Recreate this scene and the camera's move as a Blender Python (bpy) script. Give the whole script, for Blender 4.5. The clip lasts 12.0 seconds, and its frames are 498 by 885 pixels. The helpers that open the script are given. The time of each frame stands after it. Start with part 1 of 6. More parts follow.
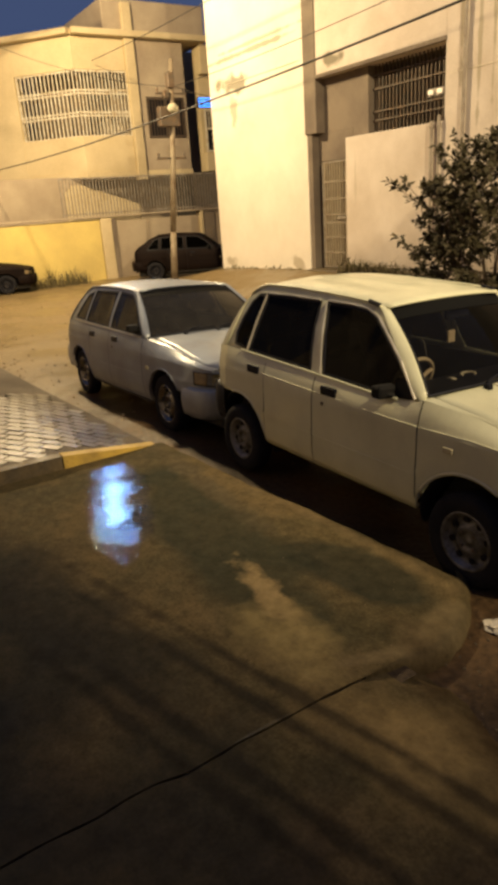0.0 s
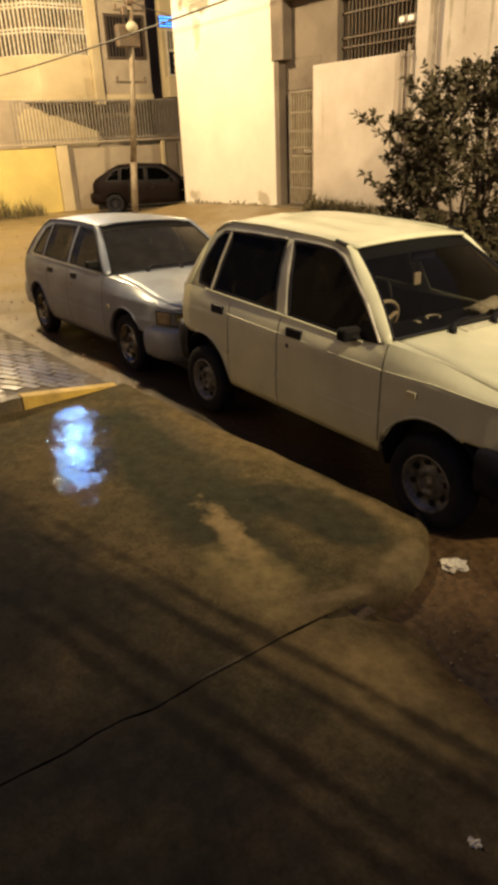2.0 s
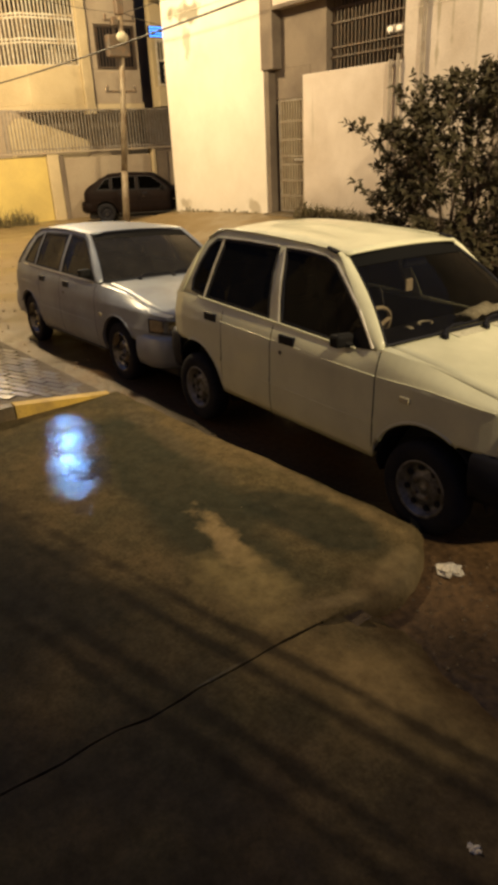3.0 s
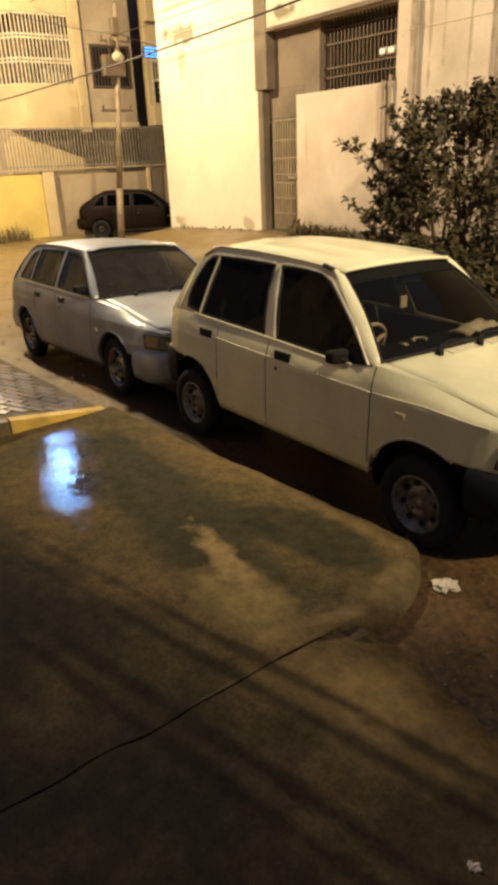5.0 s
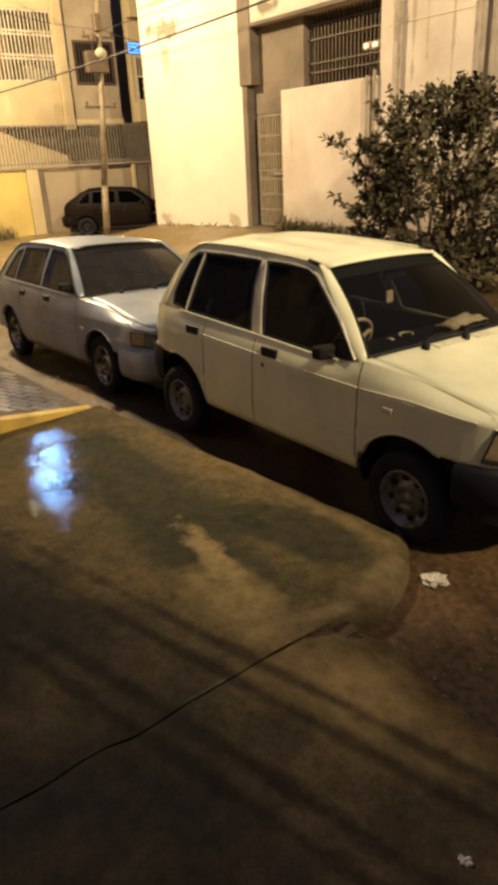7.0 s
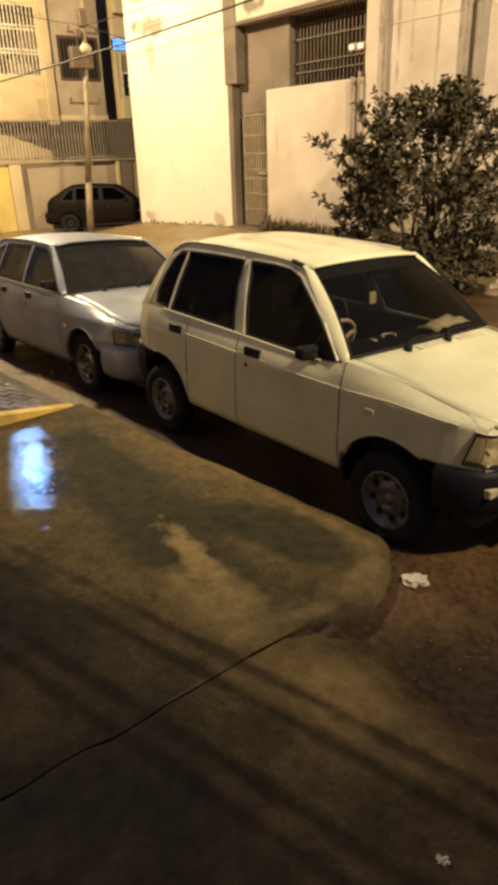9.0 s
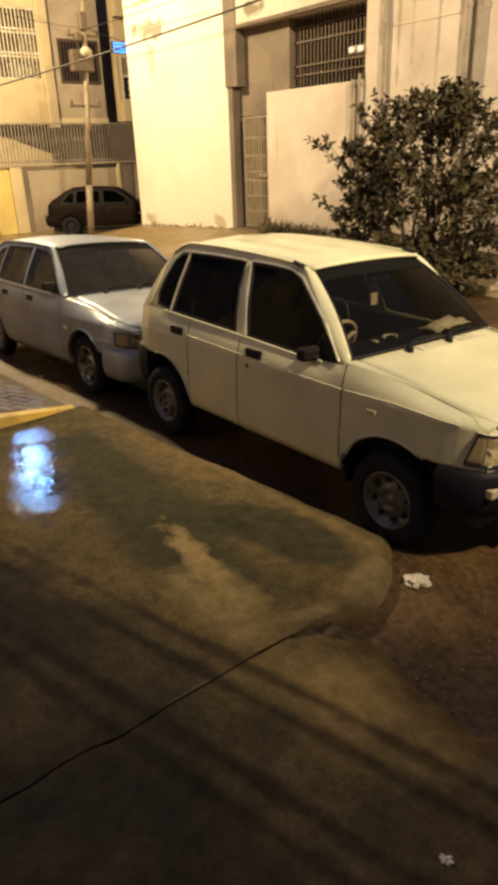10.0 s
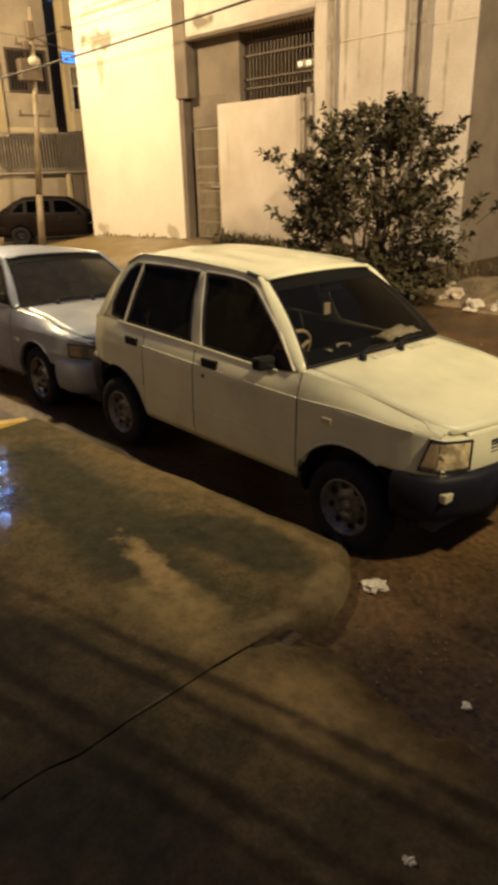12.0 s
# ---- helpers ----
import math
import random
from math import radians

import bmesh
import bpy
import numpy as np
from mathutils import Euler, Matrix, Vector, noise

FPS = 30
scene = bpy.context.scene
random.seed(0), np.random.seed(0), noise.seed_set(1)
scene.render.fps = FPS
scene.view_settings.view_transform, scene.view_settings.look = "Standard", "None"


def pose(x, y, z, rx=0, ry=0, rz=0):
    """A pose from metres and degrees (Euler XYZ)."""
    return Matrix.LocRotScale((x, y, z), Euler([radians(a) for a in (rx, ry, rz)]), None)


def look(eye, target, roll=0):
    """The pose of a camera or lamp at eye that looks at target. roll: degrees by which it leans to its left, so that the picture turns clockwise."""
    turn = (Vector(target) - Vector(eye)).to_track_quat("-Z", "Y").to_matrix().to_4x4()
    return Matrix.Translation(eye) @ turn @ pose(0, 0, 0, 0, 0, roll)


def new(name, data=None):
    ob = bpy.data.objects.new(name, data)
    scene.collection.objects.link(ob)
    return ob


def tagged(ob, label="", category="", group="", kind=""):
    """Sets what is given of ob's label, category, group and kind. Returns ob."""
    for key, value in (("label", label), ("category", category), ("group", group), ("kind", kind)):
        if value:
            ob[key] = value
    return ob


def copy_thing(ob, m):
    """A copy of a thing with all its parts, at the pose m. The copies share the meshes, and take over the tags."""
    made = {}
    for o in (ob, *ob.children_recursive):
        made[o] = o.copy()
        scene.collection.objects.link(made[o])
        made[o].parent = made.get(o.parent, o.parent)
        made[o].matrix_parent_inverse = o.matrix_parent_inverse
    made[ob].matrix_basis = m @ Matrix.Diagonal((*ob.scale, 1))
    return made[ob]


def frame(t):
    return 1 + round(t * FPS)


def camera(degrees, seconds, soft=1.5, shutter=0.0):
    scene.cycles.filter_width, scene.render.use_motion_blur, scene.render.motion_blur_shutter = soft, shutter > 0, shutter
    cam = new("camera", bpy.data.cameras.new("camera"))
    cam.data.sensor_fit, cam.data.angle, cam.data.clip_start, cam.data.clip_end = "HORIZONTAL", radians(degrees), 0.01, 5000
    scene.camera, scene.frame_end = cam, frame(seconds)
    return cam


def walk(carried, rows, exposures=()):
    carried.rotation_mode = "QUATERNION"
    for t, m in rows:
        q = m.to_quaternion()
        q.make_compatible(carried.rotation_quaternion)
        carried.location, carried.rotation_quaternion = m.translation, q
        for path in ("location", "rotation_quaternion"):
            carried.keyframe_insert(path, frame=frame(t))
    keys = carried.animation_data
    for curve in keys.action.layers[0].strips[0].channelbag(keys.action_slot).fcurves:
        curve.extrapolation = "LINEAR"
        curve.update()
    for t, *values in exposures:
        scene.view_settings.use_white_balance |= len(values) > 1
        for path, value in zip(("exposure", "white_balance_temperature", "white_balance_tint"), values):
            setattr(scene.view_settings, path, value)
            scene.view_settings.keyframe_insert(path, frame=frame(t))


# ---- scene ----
cam = camera(40.6, 12.0, soft=4.5, shutter=0.5)
PATH = [
    (0, (4.28, -2.478, 2.007), (2.667, -1.504, 1.337), -4.0),
    (0.5, (4.262, -2.475, 2.008), (2.674, -1.495, 1.289), -2.7),
    (1, (4.26, -2.472, 2.017), (2.707, -1.49, 1.227), -2.4),
    (1.5, (4.253, -2.482, 2.013), (2.731, -1.487, 1.181), -2.0),
    (2, (4.259, -2.475, 2.014), (2.758, -1.454, 1.174), -2.6),
    (2.5, (4.257, -2.484, 2.01), (2.754, -1.445, 1.196), -2.2),
    (3, (4.255, -2.481, 2.012), (2.76, -1.437, 1.191), -2.8),
    (5, (4.253, -2.499, 2.017), (2.756, -1.427, 1.237), -2.5),
    (5.5, (4.25, -2.494, 2.011), (2.753, -1.436, 1.213), -2.4),
    (6, (4.255, -2.484, 2.012), (2.768, -1.402, 1.227), -2.6),
    (6.5, (4.238, -2.477, 2.01), (2.751, -1.41, 1.203), -2.9),
    (7, (4.249, -2.481, 2.011), (2.773, -1.387, 1.221), -2.9),
    (9, (4.247, -2.474, 2.013), (2.803, -1.342, 1.219), -1.9),
    (9.5, (4.245, -2.48, 2.007), (2.796, -1.355, 1.211), -1.7),
    (10, (4.248, -2.484, 2.009), (2.801, -1.351, 1.221), -2.0),
    (10.5, (4.249, -2.488, 2.017), (2.802, -1.344, 1.244), -2.1),
    (11, (4.259, -2.503, 2.015), (2.832, -1.328, 1.251), -1.8),
    (11.5, (4.258, -2.496, 2.014), (2.835, -1.313, 1.256), -1.7),
    (12, (4.253, -2.489, 2.012), (2.881, -1.251, 1.246), -1.5),
]
walk(cam, [(t, look(eye, target, roll)) for t, eye, target, roll in PATH],
     exposures=((0.0, -0.2), (0.5, 0.0), (2.5, 0.0), (3.0, -0.2), (5.0, 0.05), (11.5, 0.1), (12.0, -0.1)))

# ---- world and lamps ----
sky = bpy.data.worlds.new("night_sky")
scene.world = sky
sky.use_nodes = True
sky.node_tree.nodes["Background"].inputs["Color"].default_value = (0.19, 0.28, 0.60, 1)
sky.node_tree.nodes["Background"].inputs["Strength"].default_value = 0.31


def lamp(name, place, watts, colour, size, aim=None, cone=150, blend=0.6):
    data = bpy.data.lights.new(name, "SPOT" if aim else "POINT")
    data.energy, data.color, data.shadow_soft_size = watts, colour, size
    ob = new(name, data)
    if aim:
        data.spot_size, data.spot_blend = radians(cone), blend
        ob.matrix_world = look(place, aim)
    else:
        ob.location = place
    return ob


# sodium street lamp over the crossing, cool LED street lamp, sodium lamp down the street
lamp("sodium_lamp", (-12.6, 1.6, 8.3), 7100, (1.0, 0.74, 0.39), 0.25)
lamp("led_lamp", (-16.3, 4.4, 7.7), 540, (0.25, 0.50, 1.0), 0.13, (0.7, -1.35, 0.0), 11, 0.9)
lamp("street_lamp_light", (9.0, 1.3, 8.5), 11000, (1.0, 0.78, 0.45), 0.25, (-3.0, 6.0, 1.5), 82, 0.75)

# ---- materials ----
def surf(name, base, rough=0.6, metal=0.0, second=None, scale=4.0, grain=60.0, bump=0.1, coat=0.0,
         rough2=None, lo=0.4, hi=0.65, spread=0.25, detail=6.0, random_tone=0.0, spec=0.5, relief=0.02):
    """Two-tone surface: a large blotch between base and second, fine grain in tone and relief, roughness that follows the blotch."""
    m = bpy.data.materials.new(name)
    m.use_nodes = True
    nt = m.node_tree
    b = nt.nodes["Principled BSDF"]
    co = nt.nodes.new("ShaderNodeNewGeometry")
    big, fine = nt.nodes.new("ShaderNodeTexNoise"), nt.nodes.new("ShaderNodeTexNoise")
    for n, s, d in ((big, scale, detail), (fine, grain, 4.0)):
        n.inputs["Scale"].default_value, n.inputs["Detail"].default_value = s, d
        n.inputs["Roughness"].default_value = 0.6
        nt.links.new(co.outputs["Position"], n.inputs["Vector"])
    ramp = nt.nodes.new("ShaderNodeMapRange")
    ramp.inputs["From Min"].default_value, ramp.inputs["From Max"].default_value = lo, hi
    nt.links.new(big.outputs["Fac"], ramp.inputs["Value"])
    mix = nt.nodes.new("ShaderNodeMix")
    mix.data_type = "RGBA"
    mix.inputs["A"].default_value, mix.inputs["B"].default_value = (*base, 1), (*(second or base), 1)
    nt.links.new(ramp.outputs["Result"], mix.inputs["Factor"])
    tone = nt.nodes.new("ShaderNodeMapRange")
    tone.inputs["From Min"].default_value, tone.inputs["From Max"].default_value = 0.3, 0.7
    tone.inputs["To Min"].default_value, tone.inputs["To Max"].default_value = 1 - spread, 1 + spread
    nt.links.new(fine.outputs["Fac"], tone.inputs["Value"])
    times = nt.nodes.new("ShaderNodeMix")
    times.data_type, times.blend_type = "RGBA", "MULTIPLY"
    times.inputs["Factor"].default_value = 1.0
    nt.links.new(mix.outputs["Result"], times.inputs["A"])
    nt.links.new(tone.outputs["Result"], times.inputs["B"])
    last = times.outputs["Result"]
    if random_tone:
        info, vary = nt.nodes.new("ShaderNodeObjectInfo"), nt.nodes.new("ShaderNodeMapRange")
        vary.inputs["To Min"].default_value, vary.inputs["To Max"].default_value = 1 - random_tone, 1 + random_tone
        nt.links.new(info.outputs["Random"], vary.inputs["Value"])
        more = nt.nodes.new("ShaderNodeMix")
        more.data_type, more.blend_type = "RGBA", "MULTIPLY"
        more.inputs["Factor"].default_value = 1.0
        nt.links.new(last, more.inputs["A"])
        nt.links.new(vary.outputs["Result"], more.inputs["B"])
        last = more.outputs["Result"]
    nt.links.new(last, b.inputs["Base Color"])
    rr = nt.nodes.new("ShaderNodeMapRange")
    rr.inputs["To Min"].default_value, rr.inputs["To Max"].default_value = rough, rough if rough2 is None else rough2
    nt.links.new(ramp.outputs["Result"], rr.inputs["Value"])
    nt.links.new(rr.outputs["Result"], b.inputs["Roughness"])
    b.inputs["Metallic"].default_value, b.inputs["Coat Weight"].default_value = metal, coat
    b.inputs["Coat Roughness"].default_value = 0.08
    b.inputs["Specular IOR Level"].default_value = spec
    if bump:
        bp = nt.nodes.new("ShaderNodeBump")
        bp.inputs["Strength"].default_value, bp.inputs["Distance"].default_value = bump, relief
        nt.links.new(fine.outputs["Fac"], bp.inputs["Height"])
        nt.links.new(bp.outputs["Normal"], b.inputs["Normal"])
    return m


def glow(name, colour, strength):
    m = bpy.data.materials.new(name)
    m.use_nodes = True
    b = m.node_tree.nodes["Principled BSDF"]
    b.inputs["Base Color"].default_value = (*colour, 1)
    b.inputs["Emission Color"].default_value = (*colour, 1)
    b.inputs["Emission Strength"].default_value = strength
    return m


def tinted(name, tint, rough=0.03, dust=0.0, ior=1.5):
    """Thin window glass: see-through with a tint, and a gloss that grows towards the edge of sight."""
    m = bpy.data.materials.new(name)
    m.use_nodes = True
    nt = m.node_tree
    nt.nodes.remove(nt.nodes["Principled BSDF"])
    out = nt.nodes["Material Output"]
    clear, gloss, mix, fres = (nt.nodes.new(n) for n in ("ShaderNodeBsdfTransparent", "ShaderNodeBsdfGlossy", "ShaderNodeMixShader", "ShaderNodeFresnel"))
    clear.inputs["Color"].default_value = (*tint, 1)
    gloss.inputs["Roughness"].default_value = rough
    fres.inputs["IOR"].default_value = ior
    nt.links.new(fres.outputs["Fac"], mix.inputs["Fac"])
    nt.links.new(clear.outputs["BSDF"], mix.inputs[1])
    nt.links.new(gloss.outputs["BSDF"], mix.inputs[2])
    film, veil = nt.nodes.new("ShaderNodeBsdfDiffuse"), nt.nodes.new("ShaderNodeMixShader")
    film.inputs["Color"].default_value = (0.42, 0.38, 0.32, 1)
    spots, co = nt.nodes.new("ShaderNodeTexNoise"), nt.nodes.new("ShaderNodeNewGeometry")
    spots.inputs["Scale"].default_value, spots.inputs["Detail"].default_value = 9.0, 6.0
    amount = nt.nodes.new("ShaderNodeMapRange")
    amount.inputs["From Min"].default_value, amount.inputs["From Max"].default_value = 0.3, 0.7
    amount.inputs["To Min"].default_value, amount.inputs["To Max"].default_value = 0.8 * dust, 1.2 * dust
    nt.links.new(co.outputs["Position"], spots.inputs["Vector"])
    nt.links.new(spots.outputs["Fac"], amount.inputs["Value"])
    nt.links.new(amount.outputs["Result"], veil.inputs["Fac"])
    nt.links.new(mix.outputs["Shader"], veil.inputs[1])
    nt.links.new(film.outputs["BSDF"], veil.inputs[2])
    nt.links.new(veil.outputs["Shader"], out.inputs["Surface"])
    return m


WHITE_PAINT = surf("cream_car_paint", (0.58, 0.57, 0.40), 0.40, second=(0.48, 0.47, 0.33), scale=2.2, grain=240, bump=0.015, coat=0.5, rough2=0.52, spread=0.05)
SILVER_PAINT = surf("silver_car_paint", (0.30, 0.33, 0.37), 0.44, 0.4, second=(0.25, 0.265, 0.285), scale=3, grain=500, bump=0.01, coat=0.12, rough2=0.46, spread=0.06)
BLACK_PAINT = surf("dark_car_paint", (0.006, 0.003, 0.0025), 0.7, second=(0.008, 0.004, 0.003), scale=3, grain=200, bump=0.01, coat=0.0, spec=0.1, spread=0.1)
RUBBER = surf("tyre_rubber", (0.011, 0.011, 0.015), 0.85, second=(0.018, 0.017, 0.018), scale=9, grain=120, bump=0.2, spec=0.15)
BLACK_PLASTIC = surf("black_plastic", (0.009, 0.009, 0.014), 0.5, second=(0.013, 0.013, 0.016), scale=7, grain=220, bump=0.08, spec=0.12)
MIRROR_BLACK = surf("mirror_plastic", (0.005, 0.005, 0.005), 0.75, second=(0.009, 0.008, 0.008), scale=7, grain=220, bump=0.05, spec=0.15)
RIM_STEEL = surf("wheel_steel", (0.17, 0.17, 0.18), 0.42, 0.6, second=(0.05, 0.048, 0.046), scale=14, grain=120, bump=0.05)
RIM_ALLOY = surf("wheel_alloy", (0.20, 0.20, 0.20), 0.22, 0.9, second=(0.10, 0.095, 0.09), scale=18, grain=120, bump=0.04)
TRIM = surf("aluminium_trim", (0.60, 0.57, 0.50), 0.35, 0.6, second=(0.42, 0.39, 0.33), scale=9, bump=0.0, spread=0.06)
CHROME = surf("chrome", (0.62, 0.60, 0.54), 0.3, 1.0, scale=8, bump=0.0, spread=0.04)
SEAT_CLOTH = surf("seat_cloth", (0.07, 0.065, 0.06), 0.9, second=(0.11, 0.10, 0.09), scale=6, grain=180, bump=0.2)
DARK_CABIN = surf("cabin_lining", (0.03, 0.03, 0.03), 0.8, second=(0.05, 0.048, 0.045), scale=5, grain=150, bump=0.1)
SIDE_GLASS = tinted("dark_side_glass", (0.02, 0.02, 0.02), 0.04, 0.014, 1.11)
BLACK_GLASS = tinted("black_car_glass", (0.004, 0.003, 0.003), 0.2, 0.002, 1.03)
SCREEN_GLASS = tinted("windscreen_glass", (0.50, 0.49, 0.45), 0.05, 0.008, 1.22)
DUSTY_GLASS = tinted("dusty_glass", (0.12, 0.12, 0.11), 0.12, 0.05, 1.3)
LAMP_GLASS = tinted("lamp_glass", (0.96, 0.95, 0.92), 0.1, 0.0, 1.25)
PALE_LENS = surf("pale_lens", (0.46, 0.41, 0.27), 0.25, scale=20, bump=0.05, spread=0.1)
PLATE = surf("plate_yellow", (0.70, 0.58, 0.16), 0.4, second=(0.62, 0.5, 0.14), scale=14, bump=0.02, spread=0.05)
INK = surf("plate_ink", (0.03, 0.03, 0.03), 0.5, scale=14, bump=0.0, spread=0.05)
PAPER = surf("crumpled_paper", (0.60, 0.55, 0.45), 0.8, second=(0.40, 0.35, 0.27), scale=12, grain=60, bump=0.25)
CLOTH_PALE = surf("pale_cloth", (0.62, 0.52, 0.38), 0.9, second=(0.5, 0.4, 0.3), scale=14, grain=90, bump=0.3)
PLASTER = surf("cream_plaster", (0.76, 0.70, 0.60), 0.85, second=(0.66, 0.59, 0.49), scale=0.9, grain=45, bump=0.12, spread=0.07, lo=0.35, hi=0.75)
PLASTER_PINK = surf("beige_plaster", (0.66, 0.58, 0.50), 0.85, second=(0.50, 0.42, 0.34), scale=1.1, grain=40, bump=0.12, spread=0.08, lo=0.35, hi=0.75)
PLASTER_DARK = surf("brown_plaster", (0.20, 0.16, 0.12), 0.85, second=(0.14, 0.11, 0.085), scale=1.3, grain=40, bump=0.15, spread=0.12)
PEELED = surf("peeled_render", (0.56, 0.48, 0.36), 0.95, second=(0.46, 0.39, 0.28), scale=5, grain=35, bump=0.4, spread=0.2)
STAIN = surf("damp_stain", (0.60, 0.53, 0.41), 0.9, second=(0.68, 0.61, 0.49), scale=3, grain=40, bump=0.1, spread=0.15)
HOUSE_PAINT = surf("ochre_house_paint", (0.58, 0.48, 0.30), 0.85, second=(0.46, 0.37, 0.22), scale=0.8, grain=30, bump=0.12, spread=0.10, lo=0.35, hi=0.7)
# darker ochre, also holding the shade on the dimmer right of the facade
HOUSE_DIM = surf("dull_shaded_paint", (0.40, 0.33, 0.24), 0.85, second=(0.29, 0.23, 0.17), scale=0.9, grain=30, bump=0.12, spread=0.12, lo=0.35, hi=0.7)
WHITE_IRON = surf("white_iron", (0.62, 0.58, 0.48), 0.55, second=(0.45, 0.36, 0.24), scale=7, grain=90, bump=0.1)
GATE_IRON = surf("gate_iron", (0.36, 0.30, 0.21), 0.6, second=(0.26, 0.2, 0.13), scale=6, grain=90, bump=0.1)
SUN_BAND = surf("sun_band_film", (0.004, 0.004, 0.004), 0.7, scale=10, bump=0.0, spread=0.05, spec=0.1)
DARK_IRON = surf("dark_iron", (0.09, 0.075, 0.06), 0.6, 0.3, second=(0.14, 0.09, 0.055), scale=8, grain=90, bump=0.15)
GREY_IRON = surf("grey_iron", (0.30, 0.27, 0.23), 0.55, 0.2, second=(0.2, 0.16, 0.12), scale=8, grain=90, bump=0.1)
PIPE = surf("grey_pipe", (0.34, 0.29, 0.23), 0.6, second=(0.25, 0.2, 0.15), scale=5, grain=60, bump=0.1)
POLE_STEEL = surf("pole_steel", (0.24, 0.20, 0.14), 0.6, 0.2, second=(0.15, 0.11, 0.07), scale=5, grain=60, bump=0.15)
ROOM_SHADE = surf("room_shade", (0.05, 0.042, 0.035), 0.9, second=(0.07, 0.06, 0.05), scale=2, grain=30, bump=0.1)
WIRE = surf("black_cable", (0.02, 0.018, 0.016), 0.6, scale=10, bump=0.0)
LEAF = surf("bush_leaf", (0.052, 0.046, 0.024), 0.6, second=(0.080, 0.066, 0.034), scale=5, grain=40, bump=0.1, spread=0.3, spec=0.2)
LEAF_DRY = surf("dry_weed", (0.15, 0.12, 0.06), 0.8, second=(0.10, 0.09, 0.04), scale=6, grain=40, bump=0.2, spread=0.3)
BARK = surf("bark", (0.12, 0.085, 0.055), 0.9, second=(0.08, 0.06, 0.04), scale=9, grain=70, bump=0.5)
YELLOW_KERB = surf("worn_yellow_paint", (0.54, 0.36, 0.07), 0.6, second=(0.36, 0.24, 0.06), scale=5, grain=70, bump=0.2, rough2=0.8, spread=0.15)
CONCRETE_EDGE = surf("kerb_concrete", (0.125, 0.088, 0.042), 0.75, second=(0.07, 0.055, 0.035), scale=4, grain=50, bump=0.4, rough2=0.45, spread=0.2)
PAVER = surf("paver_brick", (0.070, 0.052, 0.031), 0.42, second=(0.042, 0.031, 0.020), scale=3, grain=22, bump=0.30, rough2=0.3, spread=0.35, random_tone=0.3)
MUD = surf("wet_mud", (0.070, 0.048, 0.027), 0.62, second=(0.048, 0.032, 0.019), scale=1.1, grain=22, bump=0.7, rough2=0.75, spread=0.3, spec=0.2)
EARTH = surf("dry_earth", (0.23, 0.17, 0.095), 0.9, second=(0.15, 0.11, 0.065), scale=2.2, grain=18, bump=0.8, spread=0.3)
LENS = surf("headlamp_lens", (0.72, 0.60, 0.34), 0.16, 0.2, second=(0.34, 0.27, 0.15), scale=16, grain=60, bump=0.2, coat=0.7, rough2=0.3, spread=0.25, lo=0.45, hi=0.58)
SIDE_LENS = surf("indicator_lens", (0.30, 0.23, 0.13), 0.2, 0.1, second=(0.22, 0.17, 0.10), scale=14, grain=60, bump=0.15, coat=0.5, spread=0.15)
VENT = surf("vent_plastic", (0.40, 0.38, 0.29), 0.7, second=(0.3, 0.28, 0.2), scale=12, grain=80, bump=0.1)
YELLOW_WALL = surf("yellow_wall_paint", (0.66, 0.52, 0.17), 0.85, second=(0.52, 0.40, 0.14), scale=0.9, grain=30, bump=0.12, spread=0.10, lo=0.35, hi=0.7)
REFLECTOR = surf("lamp_reflector", (0.86, 0.75, 0.48), 0.3, 0.0, second=(0.5, 0.45, 0.3), scale=16, grain=90, bump=0.05, spread=0.1)
LED_BLUE = glow("blue_led", (0.05, 0.25, 1.0), 5.0)
TUBE = glow("white_tube", (1.0, 0.86, 0.62), 0.45)


def stained(m, marks):
    """Adds soft uneven stains to a wall material: rows of x, z, half width, half height, colour, strength."""
    nt = m.node_tree
    b = nt.nodes["Principled BSDF"]
    geo, sep, n = (nt.nodes.new(k) for k in ("ShaderNodeNewGeometry", "ShaderNodeSeparateXYZ", "ShaderNodeTexNoise"))
    n.inputs["Scale"].default_value, n.inputs["Detail"].default_value = 2.6, 7
    nt.links.new(geo.outputs["Position"], sep.inputs["Vector"])
    nt.links.new(geo.outputs["Position"], n.inputs["Vector"])

    def calc(op, a, c, clamp=False):
        k = nt.nodes.new("ShaderNodeMath")
        k.operation, k.use_clamp = op, clamp
        for slot, v in ((0, a), (1, c)):
            if isinstance(v, (int, float)):
                k.inputs[slot].default_value = v
            else:
                nt.links.new(v, k.inputs[slot])
        return k.outputs["Value"]
    wobble = calc("MULTIPLY", calc("SUBTRACT", n.outputs["Fac"], 0.5), 2.2)
    for x, z, w, h, colour, strength in marks:
        u = calc("DIVIDE", calc("SUBTRACT", sep.outputs["X"], x), w)
        v = calc("DIVIDE", calc("SUBTRACT", sep.outputs["Z"], z), h)
        r = calc("ADD", calc("SQRT", calc("ADD", calc("MULTIPLY", u, u), calc("MULTIPLY", v, v)), 0.0), wobble)
        fac = calc("MULTIPLY", calc("DIVIDE", calc("SUBTRACT", 1.0, r), 0.4, True), strength)
        mix = nt.nodes.new("ShaderNodeMix")
        mix.data_type = "RGBA"
        mix.inputs["B"].default_value = (*colour, 1)
        nt.links.new(fac, mix.inputs["Factor"])
        nt.links.new(b.inputs["Base Color"].links[0].from_socket, mix.inputs["A"])
        nt.links.new(mix.outputs["Result"], b.inputs["Base Color"])


